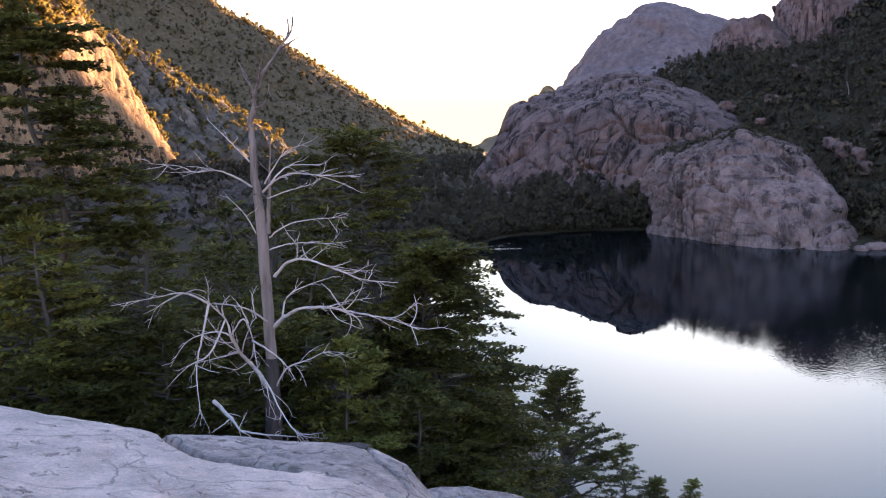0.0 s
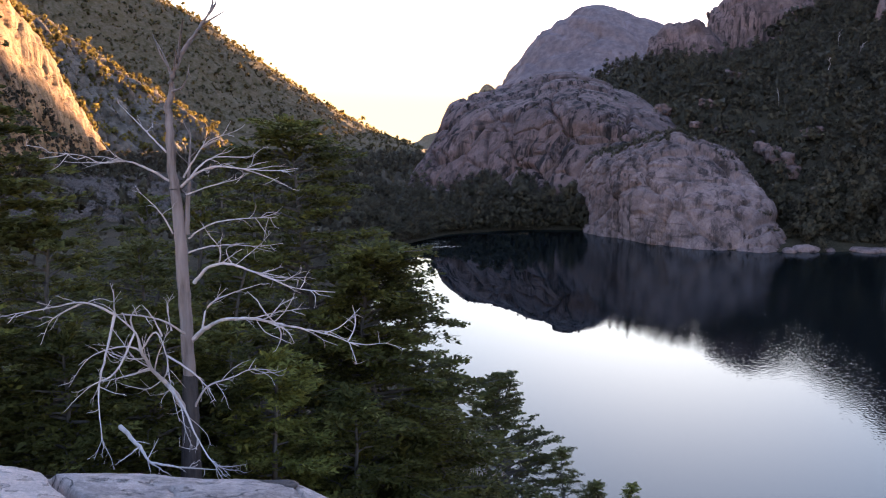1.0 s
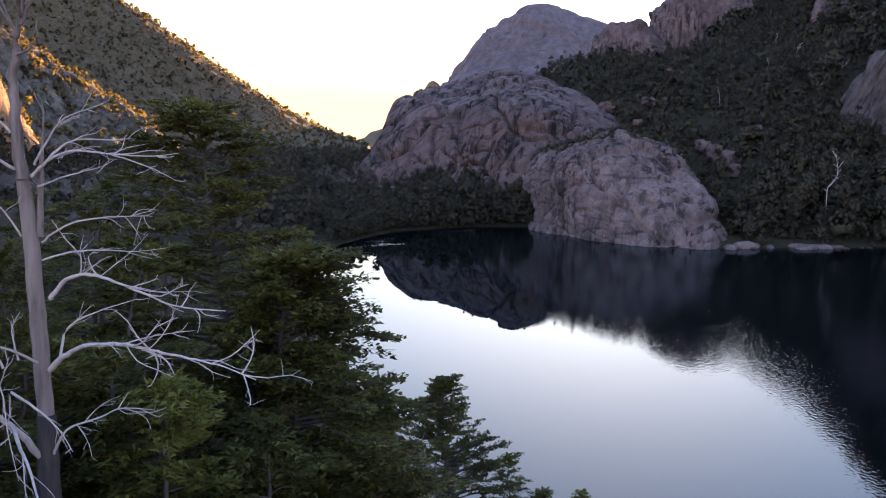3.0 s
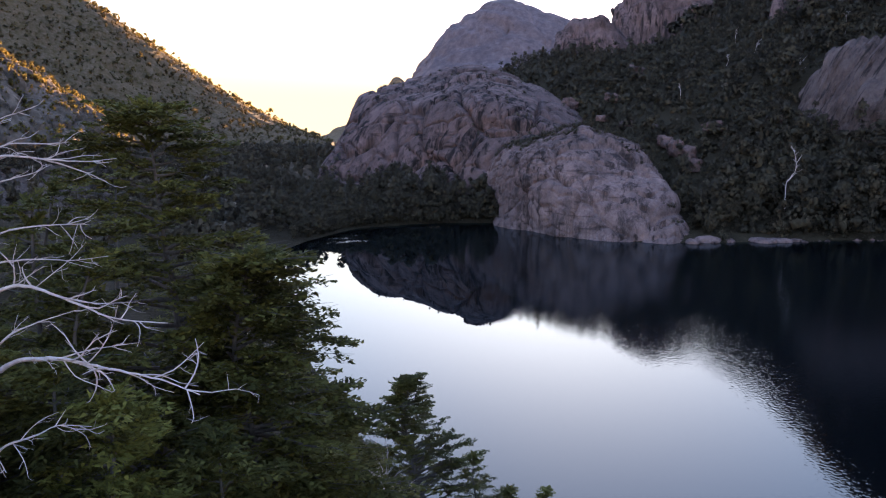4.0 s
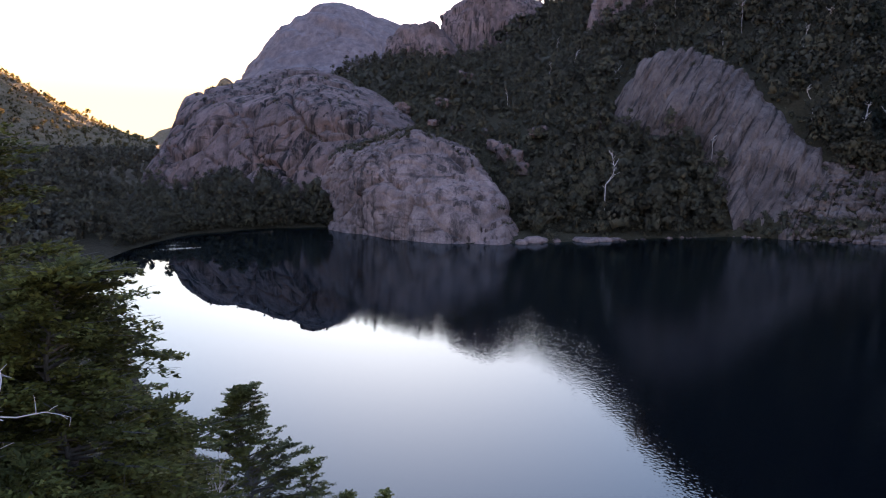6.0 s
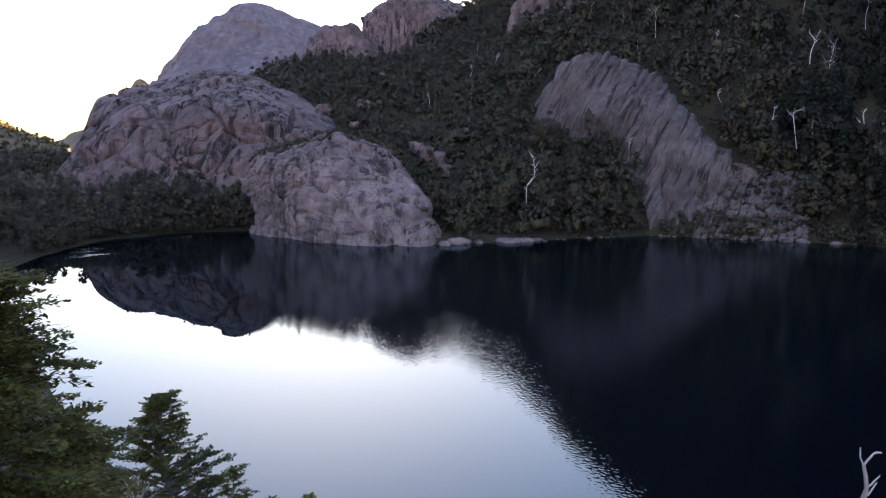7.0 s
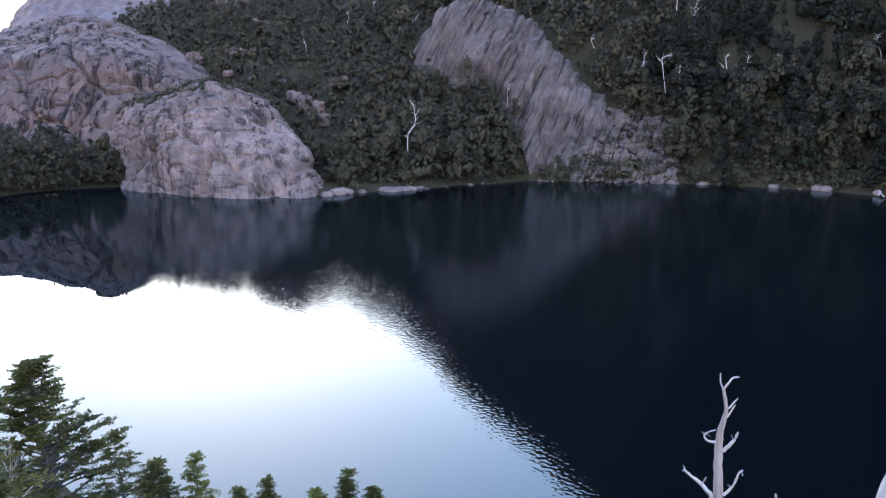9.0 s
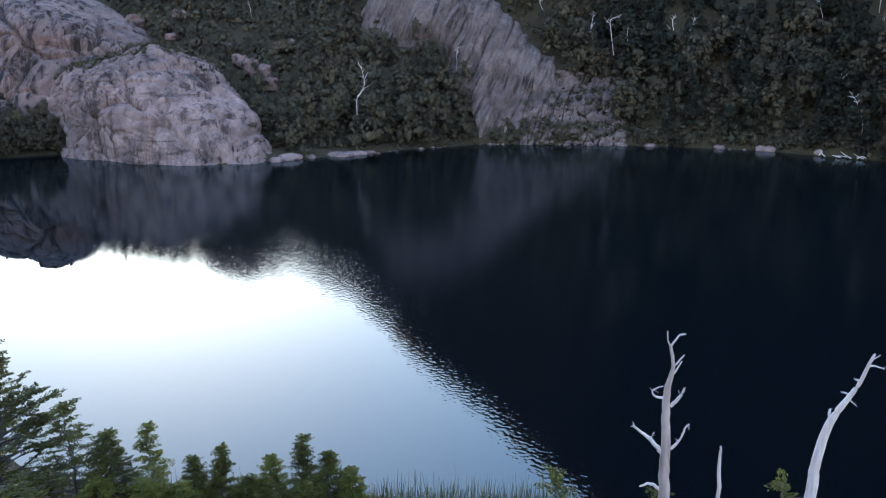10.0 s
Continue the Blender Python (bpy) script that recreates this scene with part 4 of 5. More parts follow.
def twigs(rng, points, radius, depth, out):
    """Crooked side twigs that fork off a bare branch."""
    p = np.array(points, float)
    length = np.linalg.norm(np.diff(p, axis=0), axis=1).sum()
    for t in np.sort(rng.uniform(0.25, 1.0, int(2 + length * (5 if depth > 1 else 3)))):
        q = spline(p, np.array([t * (len(p) - 1) * 0.999]))[0]
        d = p[min(int(t * (len(p) - 1)) + 1, len(p) - 1)] - p[int(t * (len(p) - 1) * 0.999)]
        d = d / (np.linalg.norm(d) + 1e-9)
        s = d * rng.uniform(0.5, 1.0) + rng.normal(0, 0.5, 3) * [1, 0.9, 0.75]
        s /= np.linalg.norm(s)
        ln = length * rng.uniform(0.12, 0.36) * (1.25 - 0.6 * t)
        line = [q]
        for k in range(3):
            s = s + rng.normal(0, 0.28, 3) + [0, 0, 0.06]
            s /= np.linalg.norm(s)
            line.append(line[-1] + s * ln / 3)
        r = radius * rng.uniform(0.3, 0.5)
        out.append(tube(line, (r, r * 0.8, r * 0.6, r * 0.3), 4, 2))
        if depth > 1 and ln > 0.10:
            twigs(rng, line, r, depth - 1, out)


limb_count = [0]


def limb(parent, radius, *points, material=None, twiggy=3, taper=0.85):
    """A bare limb with its forks, one mesh, in world metres."""
    limb_count[0] += 1
    rng = np.random.default_rng(limb_count[0])
    n = len(points)
    parts = [tube(points, [radius * (1 - taper * (i / (n - 1)) ** 0.8) for i in range(n)], 7, 5, 0.5, limb_count[0])]
    if twiggy:
        twigs(rng, points, radius * 0.6 + 0.003, twiggy, parts)
    v, f = joined(parts)
    return child("limb", mesh_of("limb", v - np.array(parent.location), f, material or DEADWOOD, True), parent)


def leaves(rng, origins, axes, lengths, per, size, flat=0.35, tri=False):
    """Flat sprays of small leaves: each starts at an origin and runs along its axis."""
    n = len(origins)
    up = np.array([0, 0, 1.0])
    side = np.cross(axes, up)
    side /= np.linalg.norm(side, axis=1, keepdims=True) + 1e-9
    nrm = np.cross(side, axes)
    u = rng.uniform(0.0, 1.0, (n, per))
    half = (0.06 + 0.34 * np.sin(np.clip(u, 0.03, 1) ** 0.8 * math.pi * 0.92))
    w = rng.uniform(-1, 1, (n, per)) * half
    h = rng.normal(0, 0.03, (n, per)) - 0.14 * u ** 2
    L = lengths[:, None, None]
    c = origins[:, None] + axes[:, None] * (u[..., None] * L) + side[:, None] * (w[..., None] * L) + nrm[:, None] * (h[..., None] * L)
    c = c.reshape(-1, 3)
    m = len(c)
    ax = np.repeat(axes, per, 0) + np.repeat(side, per, 0) * np.sign(w.reshape(-1, 1)) * 0.8 + rng.normal(0, flat, (m, 3))
    ax /= np.linalg.norm(ax, axis=1, keepdims=True)
    sd = np.cross(ax, np.repeat(nrm, per, 0) + rng.normal(0, flat * 1.3, (m, 3)))
    sd /= np.linalg.norm(sd, axis=1, keepdims=True) + 1e-9
    s = size * rng.uniform(0.6, 1.3, (m, 1))
    if tri:
        return np.stack([c - ax * s + sd * s * 0.4, c - ax * s - sd * s * 0.4, c + ax * s], 1).reshape(-1, 3)
    return np.stack([c - ax * s, c + sd * s * 0.5, c + ax * s, c - sd * s * 0.5], 1).reshape(-1, 3)


def beech(name, label, base, height, spread, seed, limbs=60, sprays=9, per=40, size=0.05, spray=0.5, low=0.12, power=0.8,
          rise=0.25, lean=(0, 0), material=None, group="beech trees by the rock", top_thin=0.0, side=(0, 0), apart=False, tri=False, tilt=0.12):
    """An evergreen beech: a tapered trunk, limbs in tiers, and flat leafy sprays along the limbs."""
    rng = np.random.default_rng(seed)
    tree = thing(name, label, "tree", group, "", base)
    tp = [np.array([lean[0] * t + rng.normal(0, 0.02) * height * (0 < t < 1), lean[1] * t + rng.normal(0, 0.02) * height * (0 < t < 1), t * height]) for t in np.linspace(0, 1, 6)]
    r0 = 0.011 * height + 0.03
    v, f = tube(tp, np.linspace(r0, 0.012, 6), 8, 5, 0.25, seed)
    stem, sticks, org, axs, lens = (v, f), [], [], [], []
    for i in range(limbs):
        t = low + (1 - low) * ((i + rng.uniform(0, 1)) / limbs) ** 0.9
        if top_thin and t > 0.6 and rng.random() < top_thin:
            continue
        k = (t - low) / (1 - low)
        start = spline(np.array(tp), np.array([t * 4.999]))[0]
        a = i * 2.39996 + rng.normal(0, 0.5)
        out = np.array([math.cos(a), math.sin(a), 0.0])
        reach = spread * ((1 - k) ** power * 0.95 + 0.06) * rng.uniform(0.65, 1.12) * (0.55 + 0.45 * min(1.0, k / 0.15))
        reach *= 1.0 + 0.35 * float(out[:2] @ np.array(side))
        up = rise * (0.4 + k)
        line = [start + out * reach * s + np.array([0, 0, reach * (up * s - 0.35 * up * s * s)]) + rng.normal(0, 0.03, 3) * reach * (s > 0) for s in (0, 0.35, 0.7, 1.0)]
        rr = 0.010 + 0.016 * reach
        mine = []
        mine.append(tube(line, (rr, rr * 0.7, rr * 0.45, rr * 0.18), 4 if tri else 5, 2, 0.2, seed + i))
        ns = max(3, int(sprays * (0.35 + 0.65 * reach / spread)))
        for j in range(ns):
            s = 1 - (j / ns) * 0.72 * rng.uniform(0.85, 1.1)
            p = spline(np.array(line), np.array([min(s, 1) * 2.999]))[0]
            turn = rng.normal(0, 0.25) + (1 if j % 2 else -1) * rng.uniform(0.25, 1.05) * (j > 0)
            c, q = math.cos(turn), math.sin(turn)
            ax = np.array([out[0] * c - out[1] * q, out[0] * q + out[1] * c, rng.normal(tilt, 0.14)])
            ax /= np.linalg.norm(ax)
            ln = spray * rng.uniform(0.6, 1.25)
            org.append(p - ax * ln * 0.25)
            axs.append(ax)
            lens.append(ln)
            if j % 3 == 0 and not tri:
                mine.append(tube([p, p + ax * ln * 0.45, p + ax * ln * 0.8], (0.007, 0.005, 0.002), 3, 1))
        if apart:
            v, f = joined(mine)
            child("limb", mesh_of("limb", v, f, BARK, True), tree)
        else:
            sticks += mine
    # leading shoot
    for j in range(6):
        a = rng.uniform(0, 6.28)
        ax = np.array([math.cos(a) * 0.6, math.sin(a) * 0.6, 0.8])
        org.append(tp[-1] - [0, 0, rng.uniform(0, 0.08) * height])
        axs.append(ax / np.linalg.norm(ax))
        lens.append(spray * 0.6)
    v, f = joined([stem] + sticks)
    child("trunk", mesh_of("trunk", v, f, BARK, True), tree)
    v = leaves(rng, np.array(org), np.array(axs), np.array(lens), per, size, tri=tri)
    child("crown", mesh_of("crown", v, np.arange(len(v)).reshape(-1, 3 if tri else 4), material or LEAF_NEAR), tree)
    return tree


# the bleached dead tree at the rock's edge
dead = thing("dead_tree", "bare dead tree, bleached branches, broken limbs drooping onto the rock", "dead tree", "", "", (-2.40, 11.20, 17.6))
tr = [(-2.42, 11.2, 17.4), (-2.40, 11.2, 17.96), (-2.39, 11.2, 18.61), (-2.38, 11.2, 19.21), (-2.41, 11.2, 20.04), (-2.44, 11.2, 20.97), (-2.48, 11.2, 21.43)]
v, f = tube(tr, (0.125, 0.100, 0.085, 0.076, 0.073, 0.068, 0.056), 12, 6, 0.12, 3)
child("trunk", mesh_of("trunk", v - np.array(dead.location), f, DARKWOOD, True), dead, "grey-brown weathered trunk with long cracks")
v, f = tube(tr[:4], (0.155, 0.125, 0.105, 0.088), 12, 8, 0.05, 4)
child("bark", mesh_of("bark", v - np.array(dead.location), f, OLDBARK, True), dead, "dark bark left on the lower trunk")
limb(dead, 0.060, (-2.48, 11.20, 21.43), (-2.51, 11.20, 22.00), (-2.50, 11.20, 22.45), (-2.42, 11.10, 22.77), (-2.27, 11.05, 23.04), (-2.12, 11.00, 23.22), (-1.96, 10.95, 23.43), material=DARKWOOD, twiggy=1)
limb(dead, 0.020, (-2.44, 11.12, 22.70), (-2.53, 11.15, 22.95), (-2.66, 11.2, 23.17), material=DARKWOOD, twiggy=1)
limb(dead, 0.018, (-2.45, 11.12, 22.55), (-2.30, 11.05, 22.62), (-2.22, 11.0, 22.85), material=DARKWOOD, twiggy=1)
limb(dead, 0.040, (-2.36, 11.22, 20.9), (-2.33, 11.22, 21.4), (-2.31, 11.25, 21.75), (-2.30, 11.3, 22.05), material=DARKWOOD, twiggy=1)
limb(dead, 0.018, (-2.40, 11.20, 21.46), (-2.23, 11.10, 21.60), (-1.99, 11.00, 21.70), (-1.64, 10.90, 21.68), (-1.29, 10.80, 21.66), (-1.00, 10.70, 21.69))
limb(dead, 0.008, (-1.64, 10.90, 21.68), (-1.32, 11.00, 21.56), (-1.09, 11.00, 21.44))
limb(dead, 0.015, (-2.34, 11.20, 21.51), (-2.21, 11.30, 21.69), (-2.05, 11.40, 21.80), (-1.72, 11.50, 21.80), (-1.58, 11.55, 21.82))
limb(dead, 0.015, (-2.37, 11.20, 21.57), (-2.20, 11.10, 21.82), (-2.03, 11.00, 21.99), (-1.75, 10.90, 22.09))
limb(dead, 0.011, (-2.35, 11.20, 21.37), (-2.05, 11.00, 21.47), (-1.75, 10.90, 21.55), (-1.62, 10.85, 21.60))
limb(dead, 0.016, (-2.54, 11.20, 21.53), (-2.77, 11.00, 21.70), (-2.92, 10.85, 21.76), (-3.15, 10.70, 21.75), (-3.31, 10.60, 21.83), (-3.63, 10.40, 21.87))
limb(dead, 0.007, (-2.92, 10.85, 21.76), (-3.07, 10.90, 21.84), (-3.20, 10.90, 22.01))
limb(dead, 0.011, (-2.56, 11.20, 21.86), (-2.77, 11.30, 22.06), (-2.96, 11.40, 22.24), (-3.15, 11.50, 22.41))
limb(dead, 0.011, (-2.52, 11.20, 20.91), (-2.61, 11.05, 21.16), (-2.72, 10.95, 21.32), (-2.81, 10.90, 21.42))
limb(dead, 0.013, (-2.34, 11.20, 20.85), (-2.08, 11.05, 21.02), (-1.77, 10.90, 21.10), (-1.47, 10.75, 21.13), (-1.23, 10.65, 21.14))
limb(dead, 0.012, (-2.35, 11.20, 20.68), (-2.14, 11.30, 20.74), (-1.86, 11.40, 20.75), (-1.58, 11.50, 20.72), (-1.29, 11.60, 20.74))
limb(dead, 0.022, (-2.29, 11.20, 20.32), (-2.10, 11.05, 20.52), (-1.84, 10.90, 20.59), (-1.55, 10.75, 20.52), (-1.31, 10.60, 20.46), (-1.02, 10.45, 20.37), (-0.58, 10.30, 20.35))
limb(dead, 0.009, (-1.79, 10.90, 20.58), (-1.85, 10.90, 20.75), (-1.72, 10.90, 20.84))
limb(dead, 0.008, (-1.55, 10.75, 20.52), (-1.28, 10.80, 20.44), (-0.89, 10.80, 20.44))
limb(dead, 0.030, (-2.35, 11.20, 19.61), (-2.16, 11.05, 19.79), (-1.93, 10.90, 19.93), (-1.56, 10.70, 19.98), (-1.26, 10.55, 19.96), (-0.98, 10.40, 19.93), (-0.65, 10.25, 19.89), (-0.32, 10.10, 19.79))
limb(dead, 0.015, (-1.35, 10.60, 19.96), (-1.14, 10.50, 19.89), (-1.05, 10.45, 19.75))
limb(dead, 0.009, (-1.56, 10.70, 19.98), (-1.28, 10.70, 20.05), (-0.89, 10.70, 20.10))
limb(dead, 0.015, (-2.18, 11.05, 19.78), (-2.13, 11.10, 20.04), (-1.89, 11.10, 20.19), (-1.49, 11.10, 20.32))
limb(dead, 0.015, (-2.36, 11.20, 18.73), (-2.15, 11.00, 19.10), (-1.83, 10.85, 19.25), (-1.58, 10.70, 19.39), (-1.28, 10.60, 19.40))
limb(dead, 0.007, (-1.61, 10.70, 19.38), (-1.51, 10.70, 19.53))
limb(dead, 0.036, (-2.40, 11.20, 18.73), (-2.58, 10.90, 19.17), (-2.68, 10.70, 19.41), (-2.74, 10.50, 19.67), (-2.77, 10.40, 19.91), (-2.91, 10.20, 20.15))
limb(dead, 0.016, (-2.91, 10.20, 20.15), (-3.16, 10.00, 20.32), (-3.40, 9.80, 20.31), (-3.88, 9.60, 20.25))
limb(dead, 0.012, (-3.16, 10.00, 20.32), (-3.44, 9.90, 20.17), (-3.57, 9.90, 19.92))
limb(dead, 0.018, (-2.91, 10.20, 20.15), (-2.94, 10.00, 19.84), (-2.98, 9.80, 19.47), (-2.95, 9.70, 19.13), (-2.89, 9.60, 18.89))
limb(dead, 0.015, (-2.77, 10.40, 19.91), (-2.93, 10.20, 19.52), (-3.18, 10.10, 19.39), (-3.43, 10.00, 19.14))
limb(dead, 0.013, (-2.74, 10.50, 19.67), (-2.90, 10.40, 19.75), (-3.23, 10.30, 19.66), (-3.43, 10.20, 19.36))
limb(dead, 0.012, (-2.68, 10.70, 19.41), (-2.92, 10.50, 19.39), (-3.13, 10.30, 19.38))
limb(dead, 0.016, (-2.38, 11.20, 19.68), (-2.53, 10.80, 19.93), (-2.67, 10.50, 20.06), (-2.91, 10.20, 20.15))
limb(dead, 0.015, (-2.54, 10.80, 19.54), (-2.23, 10.60, 19.41), (-2.05, 10.50, 19.27), (-1.92, 10.40, 19.11))
limb(dead, 0.020, (-2.58, 10.90, 19.17), (-2.35, 10.40, 19.17), (-2.18, 10.10, 19.08), (-2.01, 9.80, 18.92), (-1.83, 9.50, 18.81), (-1.71, 9.40, 18.72))
limb(dead, 0.026, (-2.91, 10.20, 18.91), (-2.63, 9.90, 18.79), (-2.44, 9.60, 18.73), (-2.31, 9.50, 18.70))
limb(dead, 0.015, (-2.44, 9.60, 18.73), (-2.19, 9.50, 18.72), (-1.92, 9.40, 18.73), (-1.71, 9.40, 18.71))
limb(dead, 0.012, (-2.63, 9.90, 18.79), (-2.69, 9.80, 18.75), (-2.79, 9.60, 18.71))
limb(dead, 0.012, (-2.56, 10.70, 19.79), (-2.66, 10.70, 20.02), (-2.77, 10.70, 20.16))
limb(dead, 0.011, (-2.50, 10.90, 19.81), (-2.54, 10.90, 20.09), (-2.46, 10.90, 20.26))
limb(dead, 0.013, (-2.74, 10.50, 19.67), (-2.52, 10.30, 19.93), (-2.39, 10.20, 19.68), (-2.33, 10.10, 19.38), (-2.23, 10.00, 19.02))

# grey snags standing below the rock
snag_tall = thing("dead_snag", "tall bleached snag with stubby broken branches", "dead tree", "snags", "", (13.58, 12.24, 11.0))
v, f = tube([(13.58, 12.24, 6.4), (13.58, 12.24, 10.5), (13.57, 12.26, 13.27), (13.56, 12.27, 14.25), (13.55, 12.29, 15.21), (13.55, 12.28, 15.65), (13.60, 12.22, 16.03), (13.56, 12.27, 16.45)],
            (0.17, 0.138, 0.108, 0.092, 0.078, 0.058, 0.040, 0.028), 12, 6, 0.2, 8)
child("trunk", mesh_of("trunk", v - np.array(snag_tall.location), f, SNAGWOOD, True), snag_tall, 'pinkish grey weathered trunk')
snag_leaning = thing("dead_snag", "bleached snag bending sideways, with small stubs", "dead tree", "snags", "", (14.95, 10.01, 11.0))
v, f = tube([(14.90, 10.1, 6.4), (14.92, 10.05, 10.5), (14.97, 9.97, 13.78), (14.98, 9.95, 14.41), (15.02, 9.86, 15.03), (15.07, 9.76, 15.41), (15.17, 9.56, 15.84), (15.23, 9.41, 16.18), (15.28, 9.31, 16.55), (15.31, 9.24, 16.75)],
            (0.16, 0.13, 0.100, 0.090, 0.080, 0.072, 0.050, 0.038, 0.028, 0.018), 12, 5, 0.14, 9)
child("trunk", mesh_of("trunk", v - np.array(snag_leaning.location), f, DEADWOOD, True), snag_leaning)
limb(snag_tall, 0.049, (13.52, 12.33, 14.23), (13.38, 12.51, 14.48), (13.27, 12.66, 14.62), (13.17, 12.78, 14.75), twiggy=1, taper=0.55)
limb(snag_tall, 0.021, (13.37, 12.52, 14.49), (13.43, 12.45, 14.64), twiggy=1, taper=0.55)
limb(snag_tall, 0.032, (13.62, 12.18, 14.33), (13.72, 12.05, 14.55), (13.77, 11.97, 14.83), (13.81, 11.92, 14.89), twiggy=1, taper=0.55)
limb(snag_tall, 0.042, (13.59, 12.23, 15.22), (13.69, 12.09, 15.43), (13.74, 12.02, 15.64), twiggy=1, taper=0.55)
limb(snag_tall, 0.028, (13.53, 12.31, 15.38), (13.42, 12.46, 15.40), (13.38, 12.51, 15.52), (13.50, 12.35, 15.63), twiggy=1, taper=0.55)
limb(snag_tall, 0.025, (13.59, 12.23, 16.02), (13.71, 12.06, 16.30), twiggy=1, taper=0.55)
limb(snag_tall, 0.021, (13.61, 12.20, 15.91), (13.69, 12.09, 16.17), twiggy=1, taper=0.55)
limb(snag_tall, 0.017, (13.56, 12.27, 16.45), (13.52, 12.32, 16.58), (13.52, 12.33, 16.76), twiggy=1, taper=0.55)
limb(snag_tall, 0.021, (13.57, 12.26, 16.47), (13.65, 12.15, 16.69), (13.72, 12.06, 16.71), twiggy=1, taper=0.55)
limb(snag_tall, 0.042, (13.53, 12.31, 13.41), (13.41, 12.48, 13.53), (13.29, 12.63, 13.44), twiggy=1, taper=0.55)
limb(snag_leaning, 0.034, (15.05, 9.81, 15.34), (15.05, 9.81, 15.59), twiggy=1, taper=0.55)
limb(snag_leaning, 0.015, (15.16, 9.57, 15.85), (15.23, 9.42, 15.72), twiggy=1, taper=0.55)
limb(snag_leaning, 0.022, (15.18, 9.52, 15.92), (15.11, 9.68, 15.95), twiggy=1, taper=0.55)
limb(snag_leaning, 0.029, (15.23, 9.41, 16.18), (15.19, 9.50, 16.25), twiggy=1, taper=0.55)
limb(snag_leaning, 0.020, (15.28, 9.31, 16.52), (15.33, 9.20, 16.52), (15.38, 9.08, 16.50), twiggy=1, taper=0.55)
limb(snag_leaning, 0.017, (15.29, 9.28, 16.62), (15.35, 9.16, 16.74), twiggy=1, taper=0.55)

snag_stump = thing("dead_snag", "thin broken snag without branches", "dead tree", "snags", "", (15.0, 11.94, 10.0))
v, f = tube([(15.03, 11.9, 5.8), (15.01, 11.92, 10.0), (15.00, 11.94, 12.88), (14.99, 11.96, 13.59), (14.99, 11.96, 14.05)], (0.07, 0.06, 0.046, 0.040, 0.022), 9, 5, 0.6, 10)
child("trunk", mesh_of("trunk", v - np.array(snag_stump.location), f, DEADWOOD, True), snag_stump)

# ---- living trees near the rock ----
def foot(x, y, sink=0.15):
    return (x, y, ground_at(x, y) - sink)


def beech_to(name, label, x, y, top, spread, seed, **more):
    b = foot(x, y)
    return beech(name, label, b, top - b[2], spread, seed, **more)


tree_a = beech_to("beech_tree", "dark evergreen beech with open layered crown", -1.75, 17.1, 22.3, 4.0, 101, limbs=145, sprays=15, per=64, size=0.051, spray=0.66, low=0.12, power=0.75, top_thin=0.15, apart=True)
tree_b = beech_to("beech_tree", "broad dark evergreen beech overhanging the lake", -0.15, 15.3, 20.2, 2.65, 102, limbs=148, sprays=16, per=64, size=0.050, spray=0.62, low=0.05, power=0.6, side=(0.35, 0), apart=True)
tree_small = beech_to("beech_tree", "bushy evergreen beech standing at the shore", 6.2, 44.0, 9.8, 4.75, 103, limbs=170, sprays=13, per=58, size=0.064, spray=0.62, low=0.04, power=1.1, rise=0.6, tilt=0.34, side=(0.2, 0), apart=True)
tree_left = beech_to("beech_tree", "tall dark evergreen beech with flat tiers of leaves", -5.62, 12.25, 24.0, 1.35, 104, limbs=62, sprays=13, per=54, size=0.055, spray=0.60, low=0.52, power=0.35, rise=0.05, lean=(-0.35, 0), top_thin=0.25, apart=True)
for k, (x, y, top, spread, light) in enumerate([
        (-4.3, 12.2, 20.9, 1.7, 0), (-3.5, 13.2, 20.5, 1.5, 0), (-5.6, 11.0, 20.2, 1.7, 0), (-6.6, 12.6, 21.4, 2.0, 0), (-5.0, 10.3, 19.4, 1.3, 0),
        (-3.9, 11.3, 19.6, 1.2, 0), (-3.0, 12.4, 19.7, 1.3, 0), (-1.5, 12.4, 19.1, 0.9, 1), (-2.2, 12.9, 19.4, 1.2, 0), (-0.5, 13.4, 18.2, 1.3, 0),
        (-3.2, 16.0, 21.0, 1.9, 0), (-2.2, 15.0, 20.2, 1.6, 0), (1.0, 16.8, 17.6, 1.7, 0), (0.3, 14.2, 17.0, 1.4, 0), (2.0, 20.5, 13.6, 1.8, 0), (1.5, 18.4, 14.8, 1.6, 0),
        (-3.88, 21.7, 21.9, 1.8, 0), (-3.0, 20.9, 21.2, 1.7, 0), (-3.6, 18.7, 21.0, 1.6, 0), (-4.6, 17.6, 20.9, 1.6, 0), (-5.6, 15.6, 20.9, 1.7, 0), (-6.9, 14.6, 20.8, 1.6, 0)]):
    beech_to("beech_bush", "low leafy evergreen beech, yellow-green leaves" if light else "dense low evergreen beech in shade", x, y, top, spread, 200 + k, limbs=46, sprays=9, per=42,
             size=0.052, spray=0.5, low=0.03, power=0.5, tri=True, material=LEAF_LIGHT if light else None, group="undergrowth trees")
for k, (x, y, top, spread) in enumerate(((1.8, 32.8, 12.7, 2.0), (2.8, 35.7, 10.7, 2.0), (1.1, 28.8, 14.0, 2.0), (2.0, 29.6, 13.0, 1.8), (3.7, 37.7, 8.5, 1.8))):
    beech_to("beech_bush", "dense dark evergreen beech above the near shore", x, y, top, spread, 260 + k, limbs=70, sprays=9, per=40, size=0.066, spray=0.6, low=0.04, power=0.9, rise=0.4, tri=True, group="undergrowth trees")
beech_to("beech_bush", "yellow-green young beech beside the ledge", -5.2, 10.6, 21.1, 0.9, 240, limbs=40, sprays=8, per=40, size=0.045, spray=0.42, low=0.3, power=0.4, material=LEAF_LIGHT, group="undergrowth trees")

